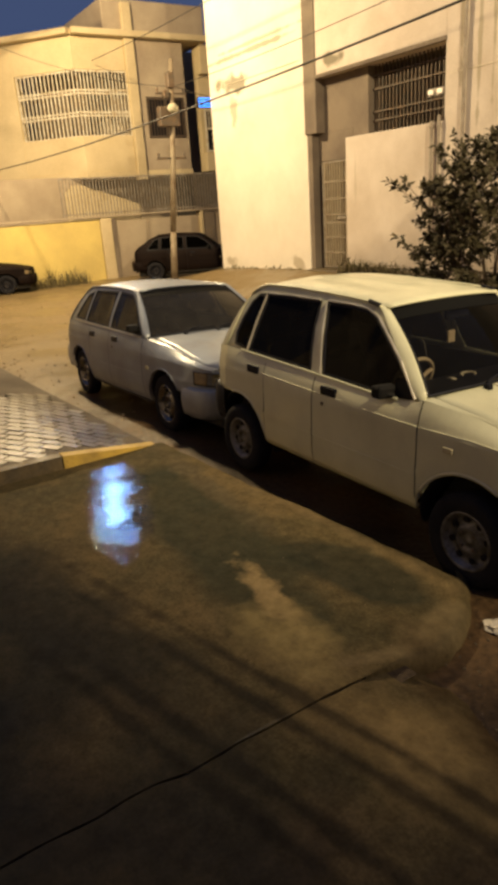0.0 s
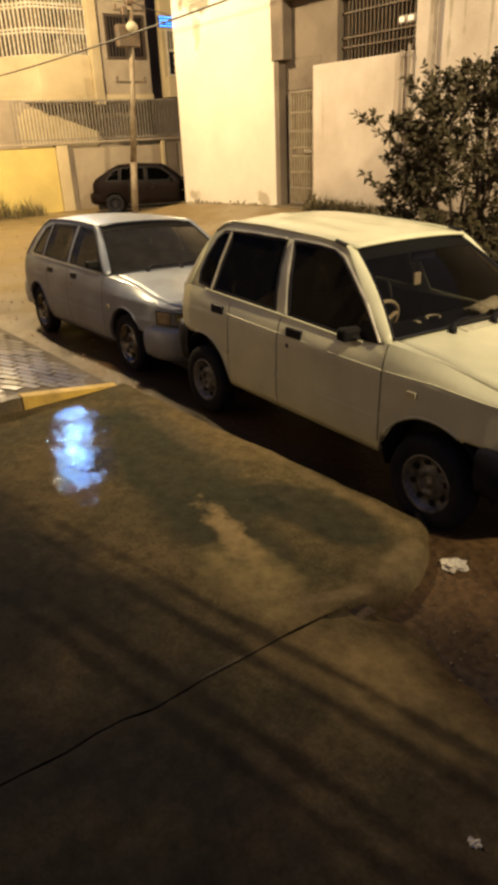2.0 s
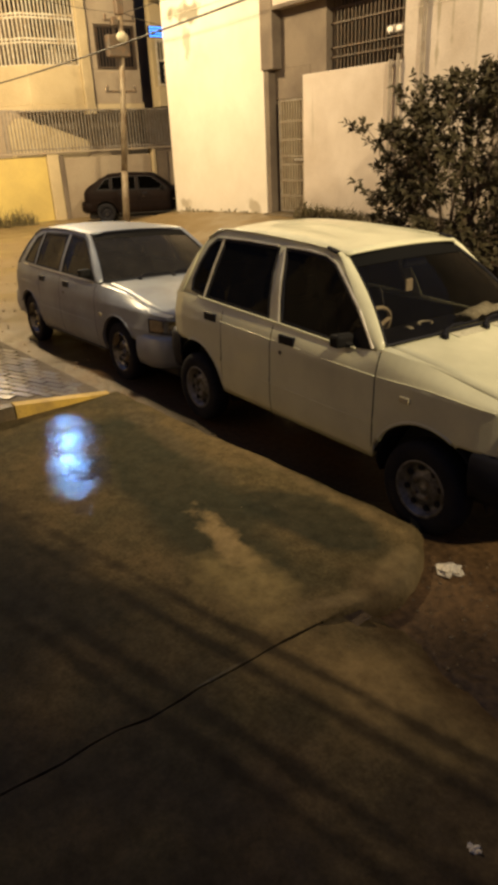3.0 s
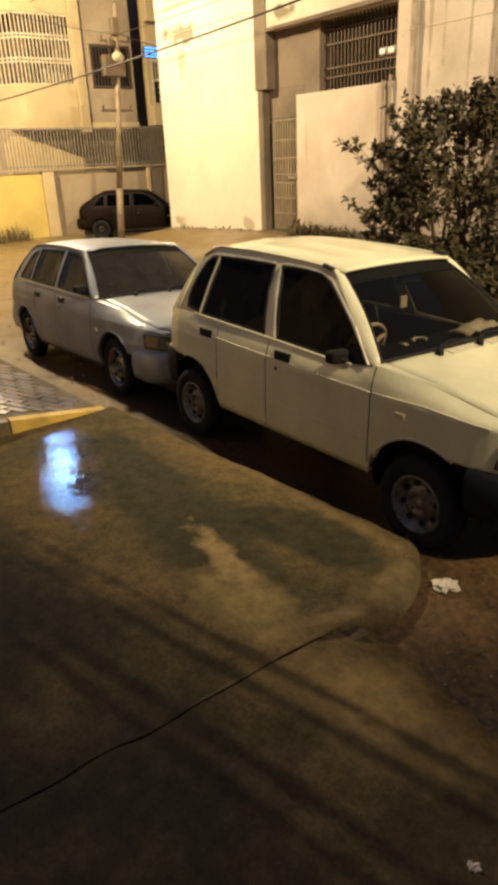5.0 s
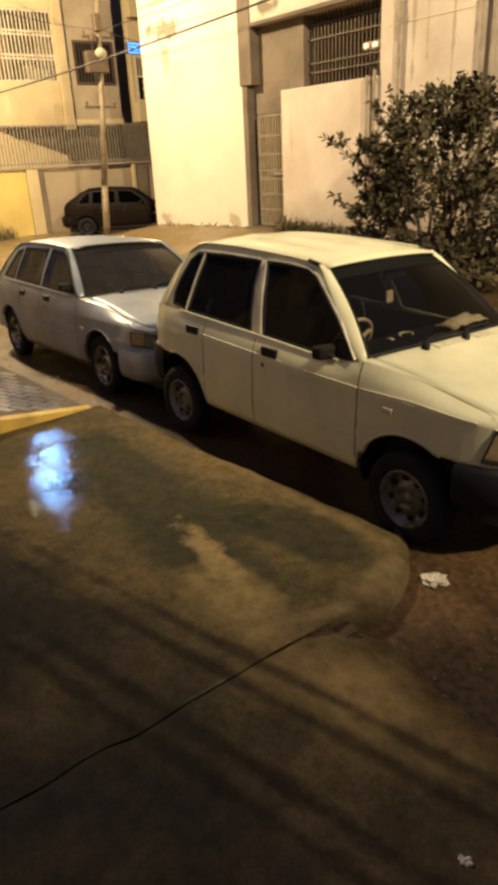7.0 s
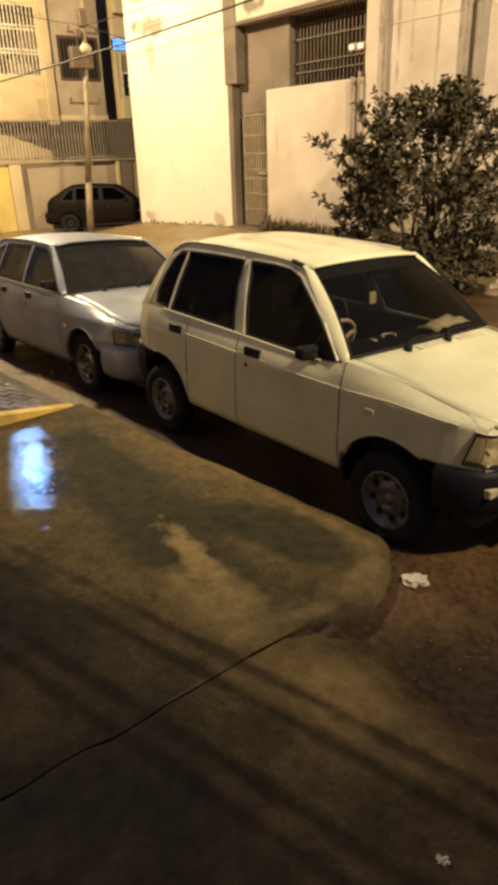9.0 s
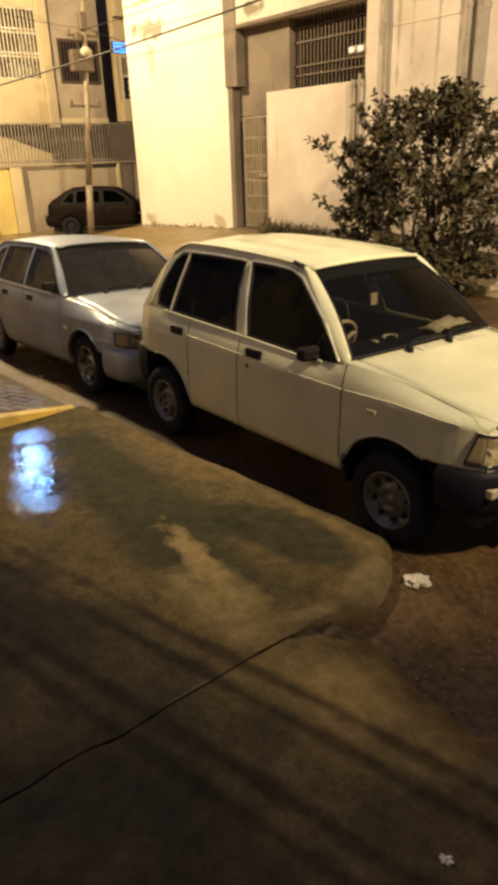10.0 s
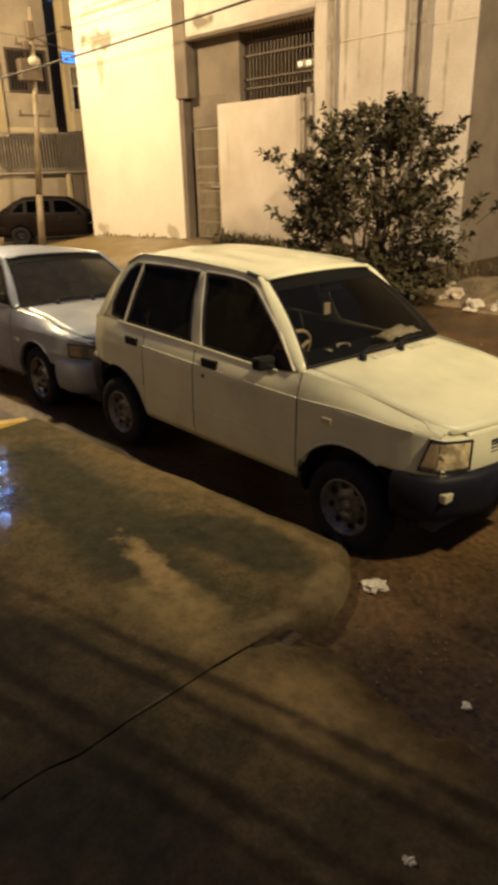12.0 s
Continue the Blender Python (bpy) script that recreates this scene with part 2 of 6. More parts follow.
DAMP, GREY_DAMP, EARTHY = (0.27, 0.23, 0.14), (0.12, 0.11, 0.065), (0.28, 0.22, 0.13)
MARKS = [(-13.4, 5.05, 0.22, 0.2, GREY_DAMP, 0.8), (-12.5, 4.95, 0.62, 0.26, GREY_DAMP, 0.75), (-12.65, 4.25, 0.2, 0.5, DAMP, 0.6),
         (-8.5, 4.80, 0.35, 0.16, GREY_DAMP, 0.8), (-12.0, 5.60, 2.4, 0.06, GREY_DAMP, 0.6), (-11.5, 5.75, 2.0, 0.05, GREY_DAMP, 0.5),
         (-11.9, 0.10, 2.4, 0.16, EARTHY, 0.7), (-13.3, 0.40, 0.3, 0.2, EARTHY, 0.6), (-10.0, 0.45, 0.35, 0.25, EARTHY, 0.6), (-7.0, 0.35, 1.4, 0.18, EARTHY, 0.6),
         (-7.8, 2.4, 0.05, 0.6, DAMP, 0.3)]
for x, z0 in ((-4.55, 3.3), (-4.25, 3.8), (-3.72, 3.0), (-3.3, 3.6), (-2.5, 3.4), (-4.95, 4.0)):
    MARKS.append((x, z0 + 1.6, 0.05, 2.2, DAMP, 0.6))
stained(PLASTER, MARKS)
stained(PLASTER_PINK, MARKS)

# ---- helpers for meshes ----
def part(name, bm, material, parent, label="", smooth=False, kind=""):
    """Links a bmesh as one mesh object under a thing or a part."""
    me = bpy.data.meshes.new(name)
    bmesh.ops.recalc_face_normals(bm, faces=bm.faces[:])
    if smooth:
        for f in bm.faces:
            f.smooth = True
    bm.to_mesh(me)
    bm.free()
    me.materials.append(material)
    ob = new(name, me)
    ob.parent = parent
    if label or kind:
        tagged(ob, label, kind=kind)
    return ob


def thing(name, label, category, m=None, group="", kind=""):
    ob = new(name)
    ob.empty_display_size = 0.2
    if m is not None:
        ob.matrix_world = m
    return tagged(ob, label, category, group, kind)


def slab(name, bm, material, label, category="", kind="structure", smooth=False):
    ob = part(name, bm, material, None, smooth=smooth)
    return tagged(ob, label, category, kind=kind)


def box(bm, x0, x1, y0, y1, z0, z1, bevel=0.0, seg=1):
    made = bmesh.ops.create_cube(bm, size=1)["verts"]
    for v in made:
        v.co = ((x0 + x1) / 2 + v.co.x * (x1 - x0), (y0 + y1) / 2 + v.co.y * (y1 - y0), (z0 + z1) / 2 + v.co.z * (z1 - z0))
    if bevel:
        edges = list({e for v in made for e in v.link_edges})
        bmesh.ops.bevel(bm, geom=edges, offset=bevel, segments=seg, affect="EDGES", profile=0.5)
    return bm


def boxes(*rows, bevel=0.0):
    bm = bmesh.new()
    for r in rows:
        box(bm, *r, bevel=bevel)
    return bm


def tube(bm, points, radii, seg=8, caps=True):
    """A round bar along points; radii: one number or one for each point."""
    pts = [Vector(p) for p in points]
    rs = [radii] * len(pts) if isinstance(radii, (int, float)) else list(radii)
    rings = []
    for n, p in enumerate(pts):
        way = (pts[min(n + 1, len(pts) - 1)] - pts[max(n - 1, 0)]).normalized()
        side = way.cross(Vector((0, 0, 1)) if abs(way.z) < 0.9 else Vector((1, 0, 0))).normalized()
        up = side.cross(way)
        rings.append([bm.verts.new(p + rs[n] * (math.cos(a) * side + math.sin(a) * up)) for a in (2 * math.pi * k / seg for k in range(seg))])
    for a, b in zip(rings, rings[1:]):
        for k in range(seg):
            bm.faces.new((a[k], a[(k + 1) % seg], b[(k + 1) % seg], b[k]))
    if caps:
        bm.faces.new(rings[0])
        bm.faces.new(rings[-1])
    return bm


def lathe(bm, profile, seg=28, centre=(0, 0, 0)):
    """Turns (radius, y) pairs about the y axis through centre."""
    rings = []
    for r, y in profile:
        rings.append([bm.verts.new((centre[0] + r * math.cos(a), centre[1] + y, centre[2] + r * math.sin(a))) for a in (2 * math.pi * k / seg for k in range(seg))])
    for a, b in zip(rings, rings[1:]):
        for k in range(seg):
            bm.faces.new((a[k], a[(k + 1) % seg], b[(k + 1) % seg], b[k]))
    if profile[0][0] < 0.06:
        bm.faces.new(rings[0])
    if profile[-1][0] < 0.06:
        bm.faces.new(rings[-1])
    return bm


def sheet(bm, fn, nu, nv, keep=None):
    """A grid of fn(u, v), u and v from 0 to 1."""
    vs = [[bm.verts.new(fn(i / nu, j / nv)) for j in range(nv + 1)] for i in range(nu + 1)]
    for i in range(nu):
        for j in range(nv):
            if keep is None or keep((i + 0.5) / nu, (j + 0.5) / nv):
                bm.faces.new((vs[i][j], vs[i + 1][j], vs[i + 1][j + 1], vs[i][j + 1]))
    return vs


def thick(bm, depth):
    bmesh.ops.recalc_face_normals(bm, faces=bm.faces[:])
    bmesh.ops.solidify(bm, geom=bm.faces[:], thickness=depth)
    return bm


def pierced(outline, holes, to3d, step=0.12):
    """A sheet with holes: loops of 2D points, filled and mapped by to3d."""
    bm = bmesh.new()
    edges = []
    for loop in (outline, *holes):
        fine = []
        for a, b in zip(loop, loop[1:] + loop[:1]):
            n = max(1, int(math.dist(a, b) / step))
            fine += [(a[0] + (b[0] - a[0]) * k / n, a[1] + (b[1] - a[1]) * k / n, 0) for k in range(n)]
        vs = [bm.verts.new(p) for p in fine]
        edges += [bm.edges.new((a, b)) for a, b in zip(vs, vs[1:] + vs[:1])]
    bmesh.ops.triangle_fill(bm, edges=edges, use_beauty=True, use_dissolve=False)
    for v in bm.verts:
        v.co = to3d(v.co.x, v.co.y)
    return bm


def grown(loop, d):
    """The loop of 2D points moved out by d from its middle, side by side."""
    out, n = [], len(loop)
    area = sum(a[0] * b[1] - a[1] * b[0] for a, b in zip(loop, loop[1:] + loop[:1]))
    s = 1 if area > 0 else -1
    for k in range(n):
        p, q, r = Vector(loop[k - 1]), Vector(loop[k]), Vector(loop[(k + 1) % n])
        e, f = (q - p).normalized(), (r - q).normalized()
        ne, nf = Vector((e.y, -e.x)) * s, Vector((f.y, -f.x)) * s
        m = (ne + nf).normalized()
        q = q + m * (d / max(0.4, m.dot(ne)))
        out.append((q.x, q.y))
    return out


def fbm(x, y, z=0.0, scale=1.0, octaves=4):
    return noise.fractal(Vector((x * scale, y * scale, z)), 1.0, 2.0, octaves)

# ---- ground, kerbs and pavement ----
def smoothstep(a, b, v):
    t = max(0.0, min(1.0, (v - a) / (b - a)))
    return t * t * (3 - 2 * t)


def road_z(x, y):
    """The lie of the road: a dip along the gutter by the silver car, a camber, and a bank of earth before the white house."""
    z = -0.13 * (1 - smoothstep(-4.2, -0.6, x)) * (1 - smoothstep(2.0, 6.0, y)) * smoothstep(-16, -6, x)
    z -= 0.045 * smoothstep(0.2, 1.5, y) * (1 - smoothstep(1.8, 4.5, y)) * smoothstep(-1.5, 0.0, x)
    z += 0.05 * math.exp(-((x - 2.45) / 0.55) ** 2 - ((y - 0.05) / 0.35) ** 2)
    bank = smoothstep(5.6, 7.6, y + 0.25 * math.sin(x * 0.7)) * smoothstep(-16.0, -13.0, x)
    z += 0.34 * bank * (0.75 + 0.25 * smoothstep(-13, -9, x))
    z -= 0.11 * (1 - smoothstep(-15.5, -12.5, x))
    near = max(0.0, 1 - math.hypot(x - 2, y) / 20)
    return z + 0.018 * fbm(x, y, 0.3, 0.9) * near + 0.008 * fbm(x, y, 4.0, 4.0) * near


def axis(lo, hi, a, b, fine, coarse):
    """Grid lines: fine between a and b, growing outwards to lo and hi."""
    out = list(np.arange(a, b + 1e-6, fine))
    v, s = a, fine
    while v > lo:
        s = min(coarse, s * 1.35)
        v -= s
        out.insert(0, v)
    v, s = b, fine
    while v < hi:
        s = min(coarse, s * 1.35)
        v += s
        out.append(v)
    return out


gx, gy = axis(-400, 400, -8, 5, 0.10, 60), axis(-400, 400, -1.0, 9, 0.10, 60)
verts = [(x, y, road_z(x, y)) for x in gx for y in gy]
ny = len(gy)
faces = [(i * ny + j, (i + 1) * ny + j, (i + 1) * ny + j + 1, i * ny + j + 1) for i in range(len(gx) - 1) for j in range(ny - 1)]
me = bpy.data.meshes.new("ground")
me.from_pydata(verts, [], faces)
me.polygons.foreach_set("use_smooth", [True] * len(faces))
ground = tagged(new("ground", me), "wet muddy street with earth and puddles", "street", kind="structure")


def ground_material():
    """Wet street: brown mud, smooth puddles, a paler earth by the white house."""
    m = surf("street_mud", (0.092, 0.053, 0.022), 0.60, second=(0.044, 0.029, 0.015), scale=0.9, grain=26, bump=0.6, rough2=0.30, spread=0.45, lo=0.40, hi=0.58, spec=0.28, relief=0.012)
    nt = m.node_tree
    b = nt.nodes["Principled BSDF"]
    geo, sep, ragged = (nt.nodes.new(k) for k in ("ShaderNodeNewGeometry", "ShaderNodeSeparateXYZ", "ShaderNodeTexNoise"))
    ragged.inputs["Scale"].default_value, ragged.inputs["Detail"].default_value = 0.7, 8
    nt.links.new(geo.outputs["Position"], sep.inputs["Vector"])
    nt.links.new(geo.outputs["Position"], ragged.inputs["Vector"])
    shift, zone = nt.nodes.new("ShaderNodeMath"), nt.nodes.new("ShaderNodeMapRange")
    shift.operation = "MULTIPLY_ADD"
    shift.inputs[1].default_value = 5.0
    nt.links.new(ragged.outputs["Fac"], shift.inputs[0])
    nt.links.new(sep.outputs["X"], shift.inputs[2])
    zone.inputs["From Min"].default_value, zone.inputs["From Max"].default_value = -0.6, -4.2
    nt.links.new(shift.outputs["Value"], zone.inputs["Value"])
    sandy = nt.nodes.new("ShaderNodeMix")
    sandy.data_type = "RGBA"
    sandy.inputs["B"].default_value = (0.205, 0.150, 0.072, 1)
    part_dry = nt.nodes.new("ShaderNodeMath")
    part_dry.operation = "MULTIPLY"
    part_dry.inputs[1].default_value = 0.8
    nt.links.new(zone.outputs["Result"], part_dry.inputs[0])
    nt.links.new(part_dry.outputs["Value"], sandy.inputs["Factor"])
    nt.links.new(b.inputs["Base Color"].links[0].from_socket, sandy.inputs["A"])
    nt.links.new(sandy.outputs["Result"], b.inputs["Base Color"])
    return m


me.materials.append(ground_material())


def slab_z(x, y):
    """Top of the concrete apron before the house: nearly level, worn down towards its kerb."""
    z = 0.095 + 0.018 * smoothstep(-0.7, -0.1, y) + 0.010 * fbm(x, y, 1.0, 0.8) + 0.003 * fbm(x, y, 2.0, 6.0)
    return z


def apron_material():
    """Old concrete, wet in places: dark algae, pale sandy patches, smooth wet film with broken relief; long dark
    streaks run along it. Some light and shade is put into the tones.
    """
    m = surf("wet_apron", (0.066, 0.054, 0.027), 0.80, second=(0.118, 0.086, 0.041), scale=1.6, grain=70, bump=0.9, rough2=0.88, spread=0.26, lo=0.38, hi=0.62, spec=0.10, relief=0.0009)
    nt = m.node_tree
    b = nt.nodes["Principled BSDF"]
    grainy = nt.nodes["Bump"]
    geo = nt.nodes.new("ShaderNodeNewGeometry")
    sep = nt.nodes.new("ShaderNodeSeparateXYZ")
    nt.links.new(geo.outputs["Position"], sep.inputs["Vector"])

    def calc(op, a, b2=None, clamp=False):
        n = nt.nodes.new("ShaderNodeMath")
        n.operation, n.use_clamp = op, clamp
        for k, v in enumerate((a, b2)):
            if v is None:
                continue
            if isinstance(v, (int, float)):
                n.inputs[k].default_value = v
            else:
                nt.links.new(v, n.inputs[k])
        return n.outputs["Value"]

    def blot(cx, cy, ax, ay, turn, wob, scale, edge):
        """An uneven oval blotch: 1 inside, 0 outside."""
        c, s = math.cos(radians(turn)), math.sin(radians(turn))
        dx, dy = calc("SUBTRACT", sep.outputs["X"], cx), calc("SUBTRACT", sep.outputs["Y"], cy)
        u = calc("DIVIDE", calc("ADD", calc("MULTIPLY", dx, c), calc("MULTIPLY", dy, s)), ax)
        v = calc("DIVIDE", calc("SUBTRACT", calc("MULTIPLY", dy, c), calc("MULTIPLY", dx, s)), ay)
        r = calc("SQRT", calc("ADD", calc("MULTIPLY", u, u), calc("MULTIPLY", v, v)))
        n = nt.nodes.new("ShaderNodeTexNoise")
        n.inputs["Scale"].default_value, n.inputs["Detail"].default_value = scale, 6
        nt.links.new(geo.outputs["Position"], n.inputs["Vector"])
        r = calc("ADD", r, calc("MULTIPLY", calc("SUBTRACT", n.outputs["Fac"], 0.5), wob))
        return calc("DIVIDE", calc("SUBTRACT", 1.0, r), edge, True)

    def over(fac, colour, strength=1.0):
        link = b.inputs["Base Color"].links[0].from_socket
        mix = nt.nodes.new("ShaderNodeMix")
        mix.data_type = "RGBA"
        mix.inputs["B"].default_value = (*colour, 1)
        nt.links.new(calc("MULTIPLY", fac, strength), mix.inputs["Factor"])
        nt.links.new(link, mix.inputs["A"])
        nt.links.new(mix.outputs["Result"], b.inputs["Base Color"])

    def gloss(fac, value, strength=1.0):
        link = b.inputs["Roughness"].links[0].from_socket
        mix = nt.nodes.new("ShaderNodeMix")
        mix.data_type = "FLOAT"
        mix.inputs["B"].default_value = value
        nt.links.new(calc("MULTIPLY", fac, strength), mix.inputs["Factor"])
        nt.links.new(link, mix.inputs["A"])
        nt.links.new(mix.outputs["Result"], b.inputs["Roughness"])

    # algae film, ragged sandy patches with painted light in them, one past the joint
    mottle, tone = nt.nodes.new("ShaderNodeTexNoise"), nt.nodes.new("ShaderNodeMapRange")
    mottle.inputs["Scale"].default_value, mottle.inputs["Detail"].default_value, mottle.inputs["Roughness"].default_value = 11, 9, 0.7
    tone.inputs["From Min"].default_value, tone.inputs["From Max"].default_value = 0.33, 0.68
    tone.inputs["To Min"].default_value, tone.inputs["To Max"].default_value = 0.72, 1.30
    nt.links.new(geo.outputs["Position"], mottle.inputs["Vector"])
    nt.links.new(mottle.outputs["Fac"], tone.inputs["Value"])

    def mottled():
        link = b.inputs["Base Color"].links[0].from_socket
        mix = nt.nodes.new("ShaderNodeMix")
        mix.data_type, mix.blend_type = "RGBA", "MULTIPLY"
        mix.inputs["Factor"].default_value = 1.0
        nt.links.new(link, mix.inputs["A"])
        nt.links.new(tone.outputs["Result"], mix.inputs["B"])
        nt.links.new(mix.outputs["Result"], b.inputs["Base Color"])
    over(blot(0.9, -0.75, 1.5, 0.42, -8, 0.9, 2.2, 0.35), (0.026, 0.030, 0.020), 0.75)
    over(blot(1.85, -0.38, 0.60, 0.22, 10, 0.9, 3.0, 0.30), (0.024, 0.026, 0.018), 0.8)
    lit_sand = blot(1.76, -0.88, 0.50, 0.105, -8, 2.0, 8.0, 0.5)
    over(lit_sand, (0.25, 0.18, 0.085), 0.9)
    gloss(lit_sand, 0.9)
    lit_sand = blot(2.08, -1.00, 0.40, 0.24, 0, 1.5, 5.0, 0.6)
    over(lit_sand, (0.215, 0.162, 0.070), 0.8)
    gloss(lit_sand, 0.9)
    lit_sand = blot(2.92, -1.00, 0.62, 0.34, 14, 1.2, 3.0, 0.9)
    over(lit_sand, (0.245, 0.172, 0.072), 0.9)
    # bare pale edge of the kerb, scuffs and drifts of grit
    over(blot(0.9, -0.16, 2.0, 0.075, 1.5, 2.2, 7.0, 0.6), (0.13, 0.095, 0.050), 0.5)
    over(blot(2.45, -0.42, 0.16, 0.36, 0, 1.2, 6.0, 0.5), (0.16, 0.12, 0.062), 0.7)
    over(blot(2.42, -0.80, 0.05, 0.22, -20, 1.5, 9.0, 0.5), (0.20, 0.15, 0.08), 0.45)
    over(blot(0.2, -0.42, 1.0, 0.12, -4, 1.8, 4.0, 0.5), (0.09, 0.07, 0.04), 0.7)
    # low light near the camera, put into the colour as dark blots
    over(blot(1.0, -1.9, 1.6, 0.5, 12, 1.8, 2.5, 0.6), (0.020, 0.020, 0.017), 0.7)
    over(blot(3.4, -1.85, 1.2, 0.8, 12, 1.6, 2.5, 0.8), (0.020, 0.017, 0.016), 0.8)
    dimmed = blot(1.5, -2.58, 2.6, 1.20, 10, 0.9, 1.8, 0.8)
    over(dimmed, (0.008, 0.010, 0.014), 0.92)
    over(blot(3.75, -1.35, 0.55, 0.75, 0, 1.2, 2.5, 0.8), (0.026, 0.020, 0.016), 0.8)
    # mud colour over the far edge of the second apron
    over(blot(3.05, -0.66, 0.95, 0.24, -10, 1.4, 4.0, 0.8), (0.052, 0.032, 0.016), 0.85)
    # low light again, painted at the lower right
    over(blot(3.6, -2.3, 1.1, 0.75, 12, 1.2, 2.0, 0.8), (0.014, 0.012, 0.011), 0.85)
    # the wet film under the lamp's gleam, and long dark streaks
    wet = blot(0.12, -1.05, 0.82, 0.24, -19, 0.9, 7.0, 0.7)
    gloss(calc("MULTIPLY", wet, 60.0, True), 0.05)
    nt.links.new(calc("SUBTRACT", 0.9, calc("MULTIPLY", calc("MULTIPLY", wet, 60.0, True), 0.85)), grainy.inputs["Strength"])
    sheen = blot(2.482, -1.42, 0.008, 0.14, 0, 1.2, 30.0, 0.8)
    gloss(sheen, 0.25)
    nt.links.new(calc("ADD", calc("ADD", calc("MULTIPLY", wet, 0.5), 0.03), calc("MULTIPLY", sheen, 0.22)), b.inputs["Specular IOR Level"])
    over(wet, (0.024, 0.026, 0.024), 0.6)
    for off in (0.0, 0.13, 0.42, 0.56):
        streak = blot(2.6, -1.72 + off, 2.4, 0.045, 14, 2.0, 6.0, 0.8)
        over(streak, (0.015, 0.013, 0.011), 0.66)
    mottled()
    # knobbly relief that breaks the gleam into glints
    n1 = nt.nodes.new("ShaderNodeTexNoise")
    n1.inputs["Scale"].default_value, n1.inputs["Detail"].default_value = 58, 2
    nt.links.new(geo.outputs["Position"], n1.inputs["Vector"])
    bp = nt.nodes.new("ShaderNodeBump")
    bp.inputs["Strength"].default_value, bp.inputs["Distance"].default_value = 0.9, 0.00125
    nt.links.new(n1.outputs["Fac"], bp.inputs["Height"])
    nt.links.new(b.inputs["Normal"].links[0].from_socket, bp.inputs["Normal"])
    nt.links.new(bp.outputs["Normal"], b.inputs["Normal"])
    return m


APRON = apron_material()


def apron(name, edge, x0, x1, y0, drop, label, rounded=False, lip=0.09, fall=0.6):
    """A slab of concrete from y0 out to the uneven line edge(x), with a rounded kerb."""
    bm = bmesh.new()
    nx = int((x1 - x0) / 0.05)

    def fn(u, v):
        x = x0 + (x1 - x0) * u
        ye = edge(x)
        if v < 0.9:
            y = y0 + (ye - lip - y0) * (v / 0.9) ** 0.8
            near = max(0.0, 1 - abs(x - 2.49) / 0.25)
            if rounded:
                x = x0 + (x - x0) * (slab_end(y) - x0) / (x1 - x0)
            return (x + near * smoothstep(-0.6, -0.9, y) * (0.05 * fbm(y, 0.0, 9.0, 1.1) + 0.02 * fbm(y, 0.0, 2.0, 7.0)), y, slab_z(x, y) - drop - 0.004 * near ** 6)
        a = (v - 0.9) / 0.1 * math.pi / 2
        y = ye - lip + lip * math.sin(a)
        if rounded:
            x = x0 + (x - x0) * (slab_end(y) - x0) / (x1 - x0)
        return (x, y, (slab_z(x, y) - drop + 0.12) * math.cos(a) ** fall - 0.12 + 0.006 * fbm(x, y, 5.0, 7.0))
    sheet(bm, fn, nx, 60)
    if rounded:
        # the worn end of the slab, where it drops to the mud
        def end(u, v):
            y = -0.90 + (edge(x1) - 0.02 + 0.90) * u
            a = math.pi / 2 * v
            tip = slab_end(y)
            z = slab_z(tip, y) - drop
            reach = (0.10 + 0.04 * fbm(y, 0, 3.0, 4.0)) * smoothstep(0.0, 0.4, u)
            return (tip - 0.003 + reach * math.sin(a), y + 0.02 * math.sin(a) * u ** 4, (z + 0.1) * math.cos(a) ** 0.6 - 0.1 - 0.003)
        sheet(bm, end, 24, 10)
    return slab(name, bm, APRON, label, "pavement", "structure", True)


def slab_end(y):
    """Where the first apron ends: square at the joint, its outer corner worn away round the wheel."""
    return float(np.interp(y, (-0.62, -0.5, -0.38, -0.27, -0.15, -0.05, 0.03), (2.4925, 2.490, 2.463, 2.405, 2.325, 2.235, 2.15)))


def kerb_line(x):
    edge = float(np.interp(x, (-0.82, 0.5, 1.13, 1.62, 2.17, 2.5), (-0.20, -0.145, -0.06, -0.02, 0.025, 0.03)))
    return edge + 0.012 * math.sin(x * 2.7) + 0.018 * fbm(x, 0, 3.0, 2.0)


def far_line(x):
    return -0.52 - 0.06 * smoothstep(2.5, 3.2, x) - 0.20 * smoothstep(3.2, 5.0, x) + 0.12 * fbm(x, 0, 7.0, 1.5) + 0.04 * fbm(x, 0, 2.0, 6.0)


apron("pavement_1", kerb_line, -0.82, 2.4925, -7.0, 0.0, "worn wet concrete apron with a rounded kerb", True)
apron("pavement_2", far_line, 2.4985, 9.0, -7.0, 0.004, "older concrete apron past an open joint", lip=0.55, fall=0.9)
joint = bmesh.new()
sheet(joint, lambda u, v: (2.40 + 0.19 * u, -7.0 + 6.3 * v, 0.066 + 0.008 * fbm(u, v * 30)), 2, 60)
slab("joint", joint, MUD, "dark open joint between two aprons", "joint")

# raised paved ramp with a yellow kerb face
def ramp_z(x, y):
    return 0.10 + 0.10 * smoothstep(-0.35, -1.15, y) - 0.02 * smoothstep(-1.0, -4.0, x)


